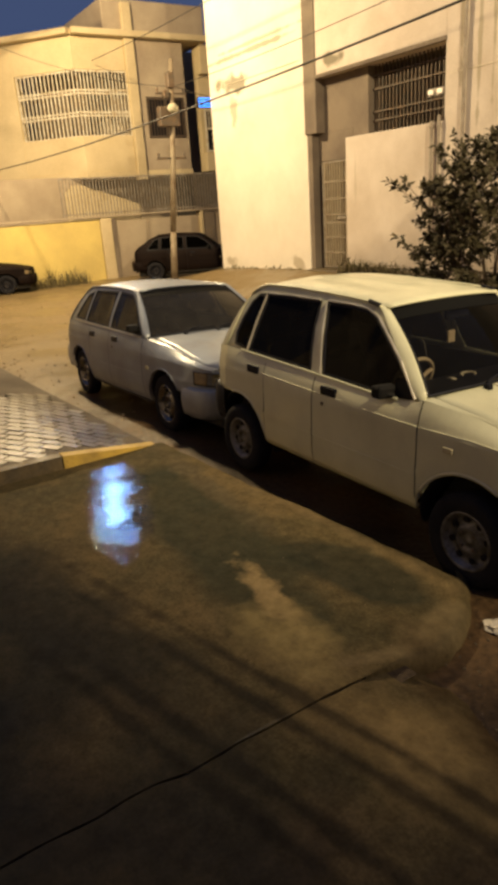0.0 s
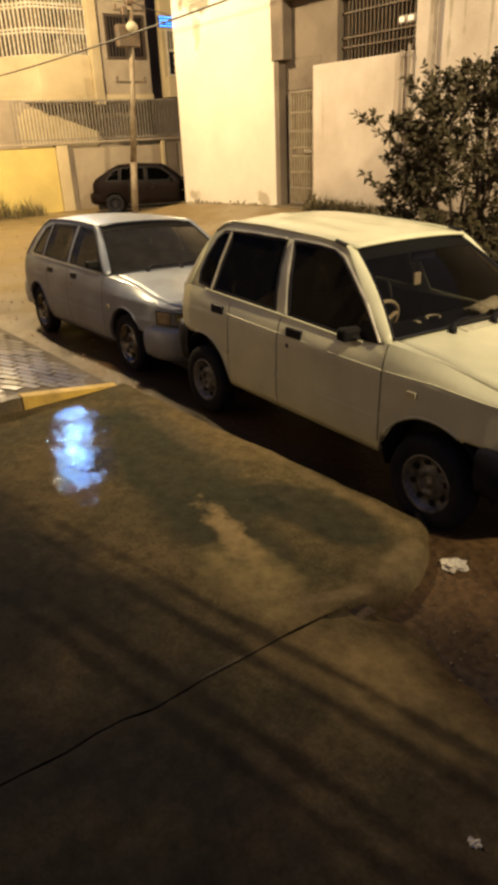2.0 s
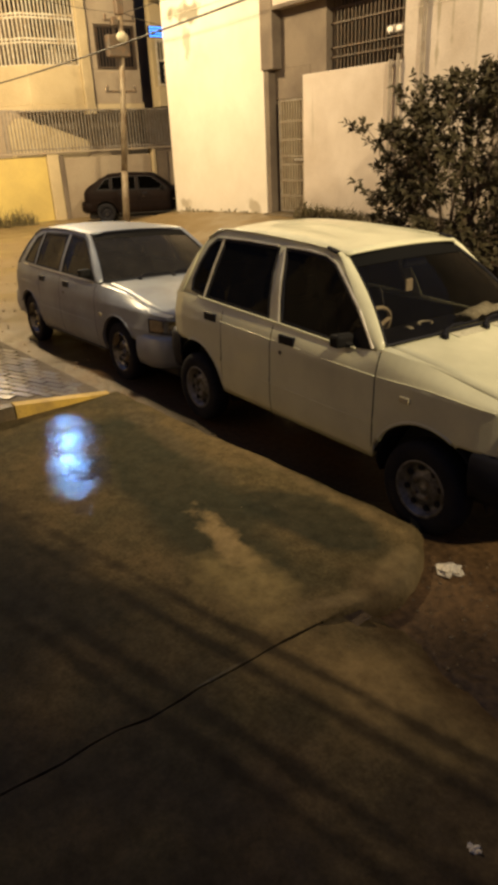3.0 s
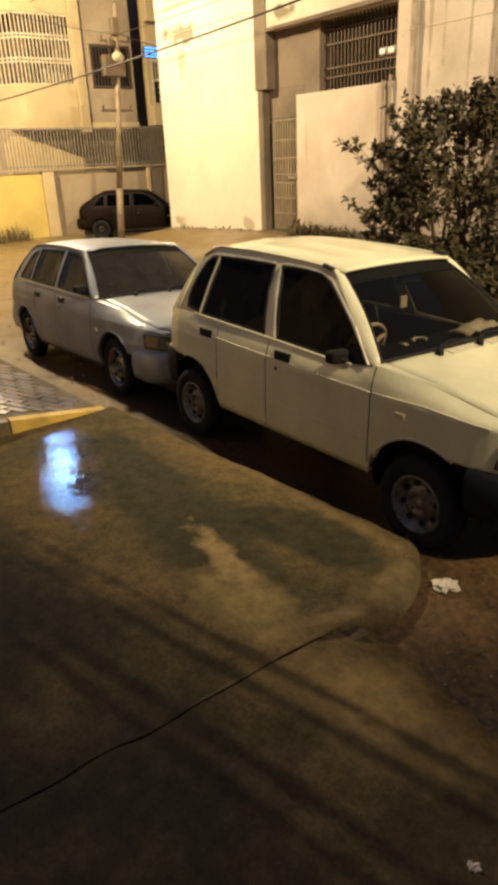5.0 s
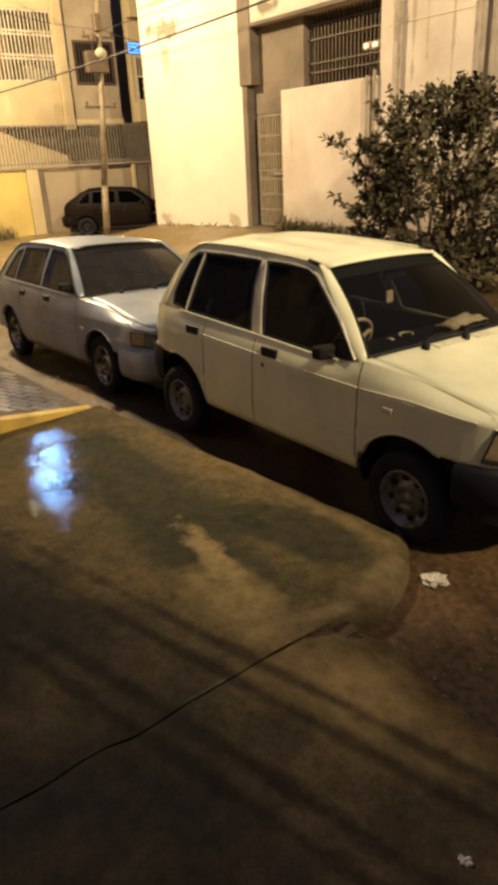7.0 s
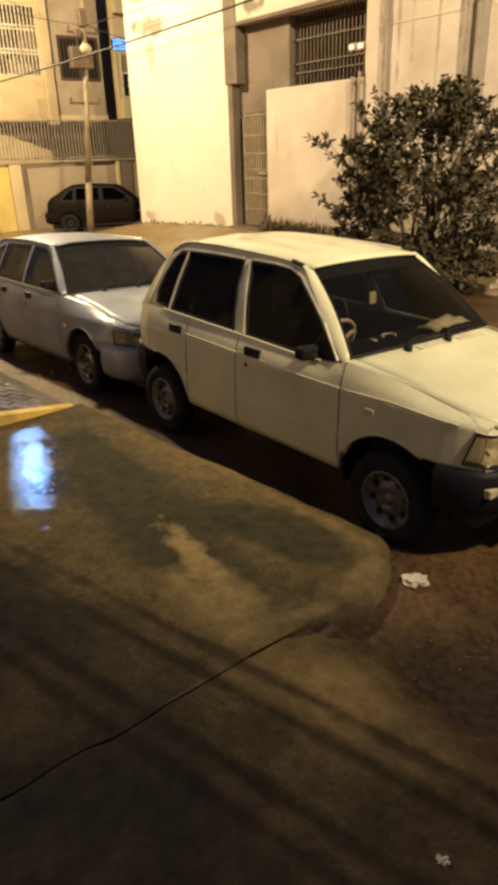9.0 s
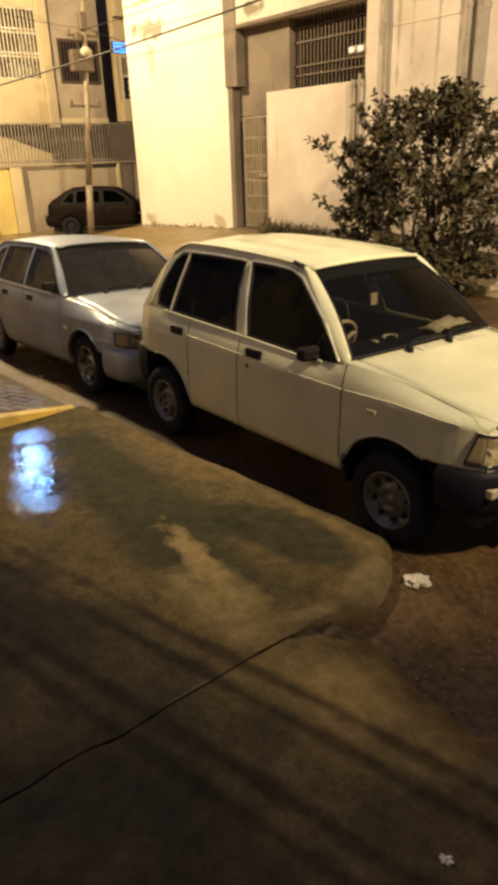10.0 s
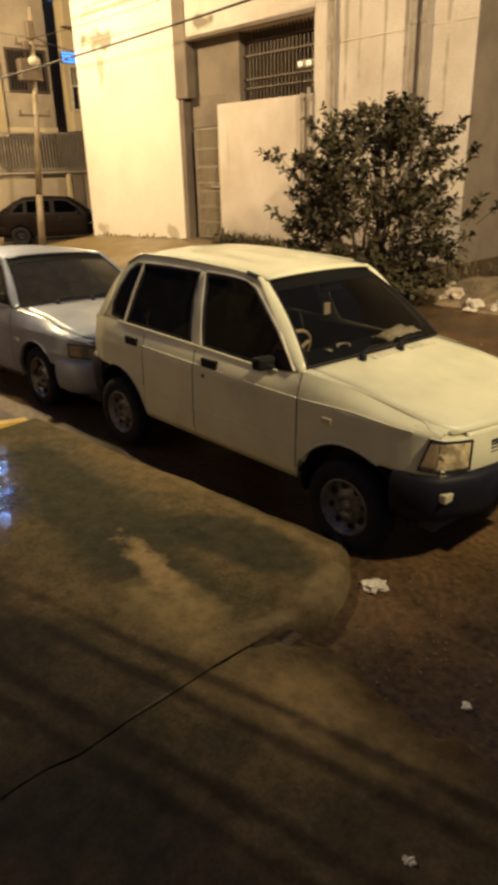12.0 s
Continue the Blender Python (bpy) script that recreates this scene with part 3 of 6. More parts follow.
bed = bmesh.new()
sheet(bed, lambda u, v: (-0.86 - 5.0 * u, -0.36 - 6.6 * v - 0.25 * u, ramp_z(-0.86 - 5.0 * u, -0.36 - 6.6 * v) - 0.005), 20, 30)
pav = slab("pavement_3", bed, MUD, "raised ramp of wet brick pavers", "pavement", "structure", True)
kerb = thing("yellow_kerb", "kerb face with worn yellow paint along the ramp", "kerb", pose(0, 0, 0))
for n, (y0, y1, mt) in enumerate(((-1.14, -0.34, YELLOW_KERB), (-1.96, -1.15, CONCRETE_EDGE), (-2.8, -1.97, CONCRETE_EDGE), (-3.7, -2.81, CONCRETE_EDGE))):
    kb = bmesh.new()
    h0, h1 = ramp_z(-0.86, y0) + 0.006, ramp_z(-0.86, y1) + 0.006
    sheet(kb, lambda u, v: (-0.80 - (0.012 if v < 0.75 else 0.012 + 0.10 * (v - 0.75) / 0.25) + 0.004 * fbm(u * 9, v * 3, n), y0 + (y1 - y0) * u, -0.05 + (h0 + (h1 - h0) * u + 0.05) * min(1.0, v / 0.75)), 24, 8)
    part("kerb_stone", thick(kb, 0.02), mt, kerb, "yellow painted kerb stone" if n == 0 else "", smooth=False)

# ---- white house across the street ----
def wall(parent, rows, material, name="wall", label="", bevel=0.0):
    return part(name, boxes(*rows, bevel=bevel), material, parent, label)


house_b = thing("white_house", "tall cream plastered house with a barred porch and stained walls", "house", pose(0, 0, 0))
FY = 8.0
# left bay with a slightly uneven plastered face
bay = bmesh.new()
sheet(bay, lambda u, v: (-13.85 + 4.37 * u, FY + 0.012 * fbm(u * 4, v * 8, 1.0), -0.3 + 9.3 * v), 30, 50)
sheet(bay, lambda u, v: (-13.85, FY + 6.0 * u, -0.3 + 9.3 * v), 4, 8)
sheet(bay, lambda u, v: (-9.48, FY + 1.6 * u, -0.3 + 9.3 * v), 2, 8)
part("wall", bay, PLASTER, house_b, "cream plaster wall with damp stains")
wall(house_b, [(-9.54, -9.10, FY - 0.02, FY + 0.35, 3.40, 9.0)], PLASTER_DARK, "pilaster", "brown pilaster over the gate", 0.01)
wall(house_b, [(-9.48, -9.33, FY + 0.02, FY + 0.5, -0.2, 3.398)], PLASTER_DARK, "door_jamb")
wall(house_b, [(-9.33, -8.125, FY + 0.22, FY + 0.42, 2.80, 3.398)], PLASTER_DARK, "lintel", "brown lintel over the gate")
wall(house_b, [(-8.12, -5.30, FY, FY + 0.22, -0.3, 3.20)], PLASTER_PINK, "porch_wall", "pale low porch wall", 0.01)
wall(house_b, [(-9.098, -5.30, FY + 0.003, FY + 0.6, 4.52, 9.0)], PLASTER_PINK, "header_wall", "", 0.01)
right_bay = bmesh.new()
sheet(right_bay, lambda u, v: (-5.298 + 3.3 * u, FY - 0.006 + 0.012 * fbm(u * 4, v * 8, 6.0), -0.3 + 9.3 * v), 24, 50)
sheet(right_bay, lambda u, v: (-5.298, FY + 1.8 * u, -0.3 + 9.3 * v), 3, 8)
part("wall", right_bay, PLASTER_PINK, house_b, "beige plaster wall with water runs")
# unlit end face, its shade put into the colour with brown plaster
wall(house_b, [(-2.2, -1.998, FY + 0.004, FY + 2.6, -0.3, 9.0)], PLASTER_DARK, "shaded_end_wall", "end wall with its shade put into the brown")
# shade of the recess put into the colour: darker plaster inside the porch
wall(house_b, [(-9.5, -5.3, FY + 2.6, FY + 2.8, -0.3, 9.0), (-9.47, -5.3, FY + 0.62, FY + 2.6, 4.75, 4.9), (-9.47, -5.31, FY + 0.3, FY + 2.6, 0.2, 0.34)], PLASTER_DARK, "porch_room", "porch room with its shade put into dark plaster")
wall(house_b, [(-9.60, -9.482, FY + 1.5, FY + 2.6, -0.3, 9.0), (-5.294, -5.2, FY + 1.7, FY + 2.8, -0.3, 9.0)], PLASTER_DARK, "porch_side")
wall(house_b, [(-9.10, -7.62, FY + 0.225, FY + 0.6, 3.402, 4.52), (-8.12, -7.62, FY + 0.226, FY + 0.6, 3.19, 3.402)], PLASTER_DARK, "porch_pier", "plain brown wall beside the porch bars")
wall(house_b, [(-13.84, -2.0, FY + 0.4, FY + 6, 8.98, 9.2)], PLASTER_DARK, "roof")
wall(house_b, [(-9.34, -8.1, FY - 0.25, FY + 0.3, -0.1, 0.375)], CONCRETE_EDGE, "door_step", "", 0.02)
# bars of the porch
bars = part("porch_grille", boxes(*[(-7.6, -5.32, FY + 0.34, FY + 0.37, z, z + 0.03) for z in (3.45, 3.62, 4.05, 4.30)]), DARK_IRON, house_b, "dark iron bars over the porch wall")
me_bar = None
for k in range(22):
    x = -7.55 + 0.103 * k
    if me_bar is None:
        first = part("bar", boxes((-0.011, 0.011, -0.011, 0.011, 3.2, 4.52)), DARK_IRON, bars)
        first.location = (x, FY + 0.38, 0)
        me_bar = first.data
    else:
        ob = new("bar", me_bar)
        ob.parent, ob.location = bars, (x, FY + 0.38, 0)
# ledges and old plaster edges
wall(house_b, [(-9.098, -5.3, FY - 0.03, FY + 0.05, 4.50, 4.58)], PLASTER_DARK, "ledge", "", 0.01)
for x0, x1, z in ((-5.2, -2.05, 3.95), (-13.8, -9.7, 4.98)):
    wall(house_b, [(x0, x1, FY - 0.014, FY - 0.002, z, z + 0.012)], STAIN, "render_joint")


# pipes
for x, z0, z1, r in ((-5.56, 1.0, 3.22, 0.032), (-5.38, 1.0, 3.30, 0.032), (-4.82, 0.3, 8.9, 0.035), (-3.12, 0.3, 8.9, 0.05), (-2.93, 0.3, 8.9, 0.04)):
    pb = bmesh.new()
    tube(pb, [(x, FY - 0.06, z0), (x, FY - 0.06, z1)], r, 10)
    for z in np.arange(z0 + 0.5, z1, 1.6):
        tube(pb, [(x, FY - 0.06, z), (x, FY - 0.06, z + 0.06)], r + 0.012, 10)
        box(pb, x - 0.012, x + 0.012, FY - 0.06, FY + 0.01, z + 0.02, z + 0.04)
    part("drain_pipe", pb, PIPE, house_b, "weathered wall pipe", smooth=False)
lampb = thing("porch_light", "twin small white lamps on the porch opening", "lamp", pose(-5.5, FY - 0.05, 3.70))
part("fitting", boxes((-0.2, 0.2, 0.02, 0.06, -0.07, 0.07), bevel=0.01), GREY_IRON, lampb)
for x in (-0.11, 0.11):
    part("lamp_cover", boxes((x - 0.05, x + 0.05, -0.03, 0.022, -0.04, 0.04), bevel=0.012), TUBE, lampb)
# gate
gate_b = thing("iron_gate", "narrow pale iron bar gate closed in the doorway", "gate", pose(-8.66, FY + 0.14, 0.40))
part("gate_frame", boxes((-0.47, -0.43, 0, 0.04, 0, 2.38), (0.43, 0.47, 0, 0.04, 0, 2.38), *[(-0.43, 0.43, 0.003, 0.037, z, z + 0.04) for z in (0.0, 0.34, 0.68, 1.02, 1.20, 1.54, 1.92, 2.34)]), GREY_IRON, gate_b)
for k in range(9):
    part("bar", boxes((-0.37 + 0.0925 * k - 0.016, -0.37 + 0.0925 * k + 0.016, -0.012, 0.012, 0.03, 2.35)), GATE_IRON, gate_b)
part("latch", boxes((0.1, 0.42, -0.05, -0.01, 1.10, 1.17), bevel=0.01), GREY_IRON, gate_b)

# dim wall further along the street
side_house = thing("brown_house", "dim brown house wall beside the white house", "house", pose(0, 0, 0))
wall(side_house, [(-1.99, 16, FY + 2.4, FY + 5, -0.3, 8.5)], PLASTER_DARK, "wall")
wall(side_house, [(-1.99, 16, FY + 2.3, FY + 5, 8.5, 8.7)], PLASTER_DARK, "roof")

# ---- house with the barred balcony at the crossing ----
house_a = thing("balcony_house", "ochre two storey house with a white barred balcony", "house", pose(0, 0, 0))
AX = -19.0
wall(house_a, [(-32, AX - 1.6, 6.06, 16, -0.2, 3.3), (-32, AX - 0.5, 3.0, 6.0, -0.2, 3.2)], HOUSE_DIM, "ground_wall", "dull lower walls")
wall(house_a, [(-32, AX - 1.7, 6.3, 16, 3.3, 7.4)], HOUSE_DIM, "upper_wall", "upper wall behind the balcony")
wall(house_a, [(AX - 2.0, AX + 0.05, 6.0, 10.0, 3.12, 3.30)], HOUSE_PAINT, "balcony_floor", "", 0.01)
wall(house_a, [(AX - 0.12, AX, 6.05, 7.82, 3.30, 4.42)], HOUSE_PAINT, "balcony_parapet", "bright ochre balcony parapet", 0.01)
# the right of the facade takes the darker ochre for its shade
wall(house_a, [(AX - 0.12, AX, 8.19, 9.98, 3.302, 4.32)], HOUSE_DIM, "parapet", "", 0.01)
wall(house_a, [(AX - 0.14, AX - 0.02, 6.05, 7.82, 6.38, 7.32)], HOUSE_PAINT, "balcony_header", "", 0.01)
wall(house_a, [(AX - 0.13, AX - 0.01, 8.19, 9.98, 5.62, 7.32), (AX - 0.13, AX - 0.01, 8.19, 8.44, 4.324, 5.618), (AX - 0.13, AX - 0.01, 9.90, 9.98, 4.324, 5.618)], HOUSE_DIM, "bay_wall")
wall(house_a, [(AX - 0.2, AX + 0.12, 7.83, 8.17, 3.0, 8.35)], HOUSE_PAINT, "post", "pale vertical post of the facade", 0.02)
wall(house_a, [(AX - 3.0, AX + 0.30, 6.02, 10.9, 7.33, 7.52)], HOUSE_PAINT, "roof_overhang", "", 0.02)
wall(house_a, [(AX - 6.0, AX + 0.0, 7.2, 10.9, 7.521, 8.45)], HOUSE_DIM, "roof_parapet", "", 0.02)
# dark box that stands in for the shade of the gap
wall(house_a, [(AX - 1.5, AX - 1.3, 9.98, 10.68, 0, 7.33)], ROOM_SHADE, "shadow_gap")
wall(house_a, [(AX - 0.6, AX - 0.02, 10.68, 14, 3.2, 3.82), (AX - 0.6, AX - 0.02, 10.68, 14, 6.4, 7.32), (AX - 0.62, AX - 0.3, 10.68, 14, 3.82, 6.4)], HOUSE_PAINT, "end_bay", "", 0.01)
# dark box standing in for the shaded room behind the bars
wall(house_a, [(AX - 3.0, AX - 1.69, 6.32, 7.9, 4.3, 6.9)], ROOM_SHADE, "balcony_shade", "dark box for the shade behind the balcony bars")
BEND = pose(AX, 6.05, 0, 0, 0, 40)


def bent(rows, material, name, label="", bevel=0.01):
    """Walls of the angled left side of the balcony house."""
    bm = boxes(*rows, bevel=bevel)
    bm.transform(BEND)
    return part(name, bm, material, house_a, label)


bent([(-2.3, -0.004, 0.0, 0.12, 3.30, 4.42)], HOUSE_PAINT, "balcony_parapet", "bright ochre balcony parapet")
bent([(-2.3, -0.004, 0.0, 0.12, 6.38, 7.32)], HOUSE_PAINT, "balcony_header")
bent([(-7.0, -2.304, 0.0, 0.3, -0.2, 7.32)], HOUSE_PAINT, "side_wall", "pale side wall")
bent([(-7.2, 0.02, -0.27, 3.0, 7.333, 7.517)], HOUSE_PAINT, "roof_overhang", "", 0.02)
bent([(-2.3, 0.03, -0.05, 1.5, 3.124, 3.296)], HOUSE_PAINT, "balcony_floor")
bent([(-2.3, -0.5, 1.4, 1.5, 3.3, 7.33)], PLASTER_DARK, "balcony_back")
# balcony grille: three tiers on two sides
grid_a = thing("balcony_grille", "white painted iron bars in three tiers round the balcony", "grille", pose(AX - 0.05, 6.08, 4.42))
for z in (0.0, 0.62, 0.72, 1.28, 1.38, 1.93):
    part("rail", boxes((-0.02, 0.02, 0, 1.74, z - 0.025, z + 0.025)), WHITE_IRON, grid_a)
    side = boxes((-2.25, -0.022, -0.02, 0.02, z - 0.025, z + 0.025))
    side.transform(pose(0, 0, 0, 0, 0, 40))
    part("rail", side, WHITE_IRON, grid_a)
bar_mesh = None
for k in range(15 + 15):
    place = (0, 0.02 + 0.122 * k, 0) if k < 15 else ((-0.12 - 0.15 * (k - 15)) * 0.766, (-0.12 - 0.15 * (k - 15)) * 0.643, 0)
    if bar_mesh is None:
        ob = part("bar", boxes((-0.018, 0.018, -0.018, 0.018, 0.0, 1.95)), WHITE_IRON, grid_a)
        bar_mesh = ob.data
    else:
        ob = new("bar", bar_mesh)
        ob.parent = grid_a
    ob.location = place
for place, h in (((-0.05, 0.9, 0.0), 0.45), ((-0.08, 1.05, 0.0), 0.55), ((-0.06, 1.5, 0.0), 0.35)):
    sb = bmesh.new()
    sheet(sb, lambda u, v: (-0.10 + 0.03 * fbm(u * 4, v * 4, h), place[1] - 0.16 + 0.32 * u * (1 - 0.4 * v), h * v), 8, 8)
    drape = part("washing", thick(sb, 0.01), PAPER, None)
    drape.matrix_world = pose(AX - 0.12, 6.08, 4.42)
    tagged(drape, "pale washing hung inside the balcony bars", "washing", "washing on the balcony")
# dark window with an air unit beside the post
win_a = thing("dark_window", "dark barred window beside the facade post", "window", pose(AX - 0.05, 9.17, 5.0))
part("window_frame", boxes((-0.02, 0.05, -0.73, -0.67, -0.65, 0.6), (-0.02, 0.05, 0.67, 0.73, -0.65, 0.6), (-0.02, 0.05, -0.67, 0.67, 0.54, 0.6), (-0.02, 0.05, -0.67, 0.67, -0.65, -0.59), (-0.02, 0.05, -0.02, 0.02, -0.59, 0.54)), DARK_IRON, win_a)
part("pane", boxes((-0.03, -0.022, -0.67, -0.02, -0.59, 0.54)), BLACK_PLASTIC, win_a)
part("pane", boxes((-0.03, -0.022, 0.02, 0.67, -0.59, 0.54)), BLACK_PLASTIC, win_a)
for k in range(12):
    part("bar", boxes((0.03, 0.05, -0.62 + 0.112 * k - 0.01, -0.62 + 0.112 * k + 0.01, -0.6, 0.55)), DARK_IRON, win_a)
small_a = thing("stair_window", "small white barred stair window with a scroll panel", "window", pose(AX - 0.02, 11.05, 3.85))
part("window_frame", boxes((-0.03, 0.03, -0.36, -0.30, 0, 1.4), (-0.03, 0.03, 0.30, 0.36, 0, 1.4), (-0.03, 0.03, -0.30, 0.30, 0, 0.06), (-0.03, 0.03, -0.30, 0.30, 0.74, 0.80), (-0.03, 0.03, -0.30, 0.30, 1.34, 1.4)), WHITE_IRON, small_a)
part("pane", boxes((-0.10, -0.06, -0.30, 0.30, 0.06, 1.34)), BLACK_PLASTIC, small_a)
for k in range(5):
    part("bar", boxes((-0.012, 0.012, -0.2 + 0.1 * k - 0.014, -0.2 + 0.1 * k + 0.014, 0.80, 1.34)), WHITE_IRON, small_a)
for k in range(3):
    sc = bmesh.new()
    tube(sc, [(0, 0.10 * math.cos(a), 0.17 + 0.21 * k + 0.10 * math.sin(a)) for a in (2 * math.pi * i / 14 for i in range(15))], 0.018, 6, False)
    part("scroll", sc, WHITE_IRON, small_a)

# boundary wall with bars on it
yard = thing("boundary_wall", "yellow lit boundary wall with iron bars on top", "wall", pose(0, 0, 0))
WX = -18.0
wall(yard, [(WX - 0.2, WX, -6.0, 5.84, -0.3, 1.80)], YELLOW_WALL, "wall_panel", "bright yellow plastered wall", 0.01)
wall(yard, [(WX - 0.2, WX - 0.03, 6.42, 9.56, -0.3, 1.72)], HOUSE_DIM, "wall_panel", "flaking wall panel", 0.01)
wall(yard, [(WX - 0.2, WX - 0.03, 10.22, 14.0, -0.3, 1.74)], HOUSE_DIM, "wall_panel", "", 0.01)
wall(yard, [(WX - 0.25, WX + 0.06, 5.86, 6.24, -0.3, 1.84)], HOUSE_PAINT, "gate_post", "", 0.02)
wall(yard, [(WX - 0.25, WX + 0.02, 6.25, 6.41, -0.3, 1.80)], PLASTER_DARK, "gate_post", "", 0.01)
wall(yard, [(WX - 0.25, WX + 0.06, 9.58, 9.72, -0.3, 1.86)], HOUSE_PAINT, "gate_post", "", 0.02)
wall(yard, [(WX - 0.25, WX + 0.02, 9.74, 10.20, -0.3, 1.80)], PLASTER_DARK, "gate_post", "", 0.01)
for y0, y1 in ((-6, 5.86), (5.84, 10.22), (10.2, 14)):
    wall(yard, [(WX - 0.27, WX + 0.08, y0 + 0.004, y1 - 0.004, 1.862, 1.92)], HOUSE_DIM, "coping", "", 0.01)
rail = part("bar_fence", boxes(*[(WX - 0.12, WX - 0.08, 4.7, 13.9, z, z + 0.04) for z in (1.98, 3.06)]), GREY_IRON, yard, "row of pale iron bars on the wall")
bar2 = None
for k in range(84):
    if bar2 is None:
        ob = part("bar", boxes((-0.016, 0.016, -0.016, 0.016, 1.92, 3.12)), GREY_IRON, rail)
        bar2 = ob.data
    else:
        ob = new("bar", bar2)
        ob.parent = rail
    ob.location = (WX - 0.1, 4.72 + 0.11 * k, 0)
# arched gable wall behind the bars
ga = bmesh.new()
arch_pts = [(5.3, 1.2), (8.0, 1.2), (8.0, 2.2), (7.4, 2.42), (6.6, 2.70), (6.0, 2.92), (5.6, 2.95), (5.3, 2.7)]
vs = [ga.verts.new((AX - 0.45, y, z)) for y, z in arch_pts]
ga.faces.new(vs)
part("gable", thick(ga, 0.08), HOUSE_PAINT, house_a, "pale sloping wall behind the fence bars")

# neighbour at the left and a house behind the camera close the street
corner = thing("corner_house", "pale house beyond the corner with a plain wall", "house", pose(0, 0, 0))
wall(corner, [(-36, -25.5, -12, 2.6, -0.3, 6.5)], HOUSE_PAINT, "wall")
wall(corner, [(-36.2, -25.3, -12.2, 2.8, 6.5, 6.7)], HOUSE_DIM, "roof")
own = thing("home_house", "plain house wall behind the concrete apron", "house", pose(0, 0, 0))
wall(own, [(-9, 16, -9, -7.0, -0.3, 7)], PLASTER_PINK, "wall")
wall(own, [(-9.2, 16.2, -9.2, -6.4, 7, 7.2)], PLASTER_DARK, "roof")

# ---- cars ----
def make_car(name, label, P, m, paint, rim_material, group="parked cars"):
    """A small hatchback, x ahead from the rear axle, z up from the road. P: the fitted sizes of the model."""
    car = thing(name, label, "car", m, group)
    X, HW, ZT = P["x"], P["hw"], P["zt"]
    zb, zc, R, wb = P["zb"], P["crease"], P["arch"], P["wheelbase"]

    def hw(x):
        return float(np.interp(x, X, HW))

    def zt(x):
        return float(np.interp(x, X, ZT))

    def bottom(x):
        z = zb
        for hub, r in ((0.0, R[0]), (wb, R[1])):
            if abs(x - hub) < r:
                z = max(z, P["hub"] + math.sqrt(r * r - (x - hub) ** 2))
        if x > wb + 0.55 * R[1]:
            z = max(z, P["skirt"][1])
        if x < -0.32 * R[0]:
            z = max(z, P["skirt"][0])
        return z

    def flank(x, z):
        """Half width of the body side at x, z."""
        low = max(0.0, (0.46 - z) / 0.2)
        y = hw(x) - 0.045 * low * low
        y -= 0.006 * min(1.0, max(0.0, (z - zc) / 0.015))
        top = max(0.0, (z - zc) / max(0.02, zt(x) - zc))
        y -= (0.038 + 0.034 * min(1.0, max(0.0, (x - P["cowl"]) / 0.3))) * top ** 1.8
        y += 0.006 * math.exp(-(((z - 0.56) / 0.012) ** 2))
        return y

    def side_panel(pname, x0, x1, s):
        xs = {x0, x1}
        xs |= {x0 + (x1 - x0) * k / 14 for k in range(15)}
        for hub, r in ((0.0, R[0]), (wb, R[1])):
            xs |= {hub + r * math.cos(math.pi * k / 20) for k in range(21) if x0 < hub + r * math.cos(math.pi * k / 20) < x1}
        xs = sorted(xs)
        bm = bmesh.new()
        rows = 16
        cols = []
        for x in xs:
            b, t = bottom(x), zt(x)
            cols.append([bm.verts.new((x, s * flank(x, b + (t - b) * k / rows), b + (t - b) * k / rows)) for k in range(rows + 1)])
        for a, b in zip(cols, cols[1:]):
            for k in range(rows):
                bm.faces.new((a[k], b[k], b[k + 1], a[k + 1]))
        # inner lip, so that the sheet shows an edge at the arches
        low = [(c[0], bm.verts.new((c[0].co.x, c[0].co.y - s * 0.05, c[0].co.z + 0.004))) for c in cols]
        for (a, a2), (b, b2) in zip(low, low[1:]):
            bm.faces.new((a, a2, b2, b))
        return part(pname, bm, paint, car, smooth=True)

    seams = P["seams"]
    for s in (-1, 1):
        for pname, x0, x1 in (("rear_wing", X[0], seams[0] - 0.004), ("rear_door", seams[0] + 0.004, seams[1] - 0.004),
                              ("front_door", seams[1] + 0.004, seams[2] - 0.004), ("front_wing", seams[2] + 0.004, X[-1])):
            panel = side_panel(pname, x0, x1, s)
            if "door" in pname:
                hx = P["handles"][0 if pname[0] == "r" else 1]
                hz = P["handle_z"]
                y = flank(hx, hz)
                bm = bmesh.new()
                box(bm, hx - 0.075, hx + 0.075, s * y - 0.012, s * y + 0.012, hz - 0.03, hz + 0.03, 0.008, 2)
                part("handle", bm, BLACK_PLASTIC, panel, "black plastic recessed handle")
                if pname[0] == "f":
                    y = flank(hx - 0.05, hz - 0.085)
                    part("door_lock", tube(bmesh.new(), [(hx - 0.05, s * (y - 0.006), hz - 0.085), (hx - 0.05, s * (y + 0.004), hz - 0.085)], 0.014, 12), DARK_IRON, panel, "small round key lock")
        # rolled lips round the arches
        for hub, r in ((0.0, R[0]), (wb, R[1])):
            bm = bmesh.new()
            pts = []
            for k in range(25):
                a = math.pi * (0.02 + 0.96 * k / 24)
                x, z = hub + r * math.cos(a), P["hub"] + r * math.sin(a)
                if X[0] < x < X[-1] and z > zb and z > bottom(x) - 0.002:
                    pts.append((x, s * (flank(x, z) - 0.004), z))
            tube(bm, pts, 0.011, 6)
            part("arch_lip", bm, paint, car, smooth=True)
        # side lamp
        bm = bmesh.new()
        rx, rz = P["repeater"]
        y = flank(rx, rz)
        box(bm, rx - 0.032, rx + 0.032, s * y - 0.012, s * y + 0.006, rz - 0.016, rz + 0.016, 0.004, 2)
        part("side_repeater", bm, PALE_LENS, car, "small pale side lamp")

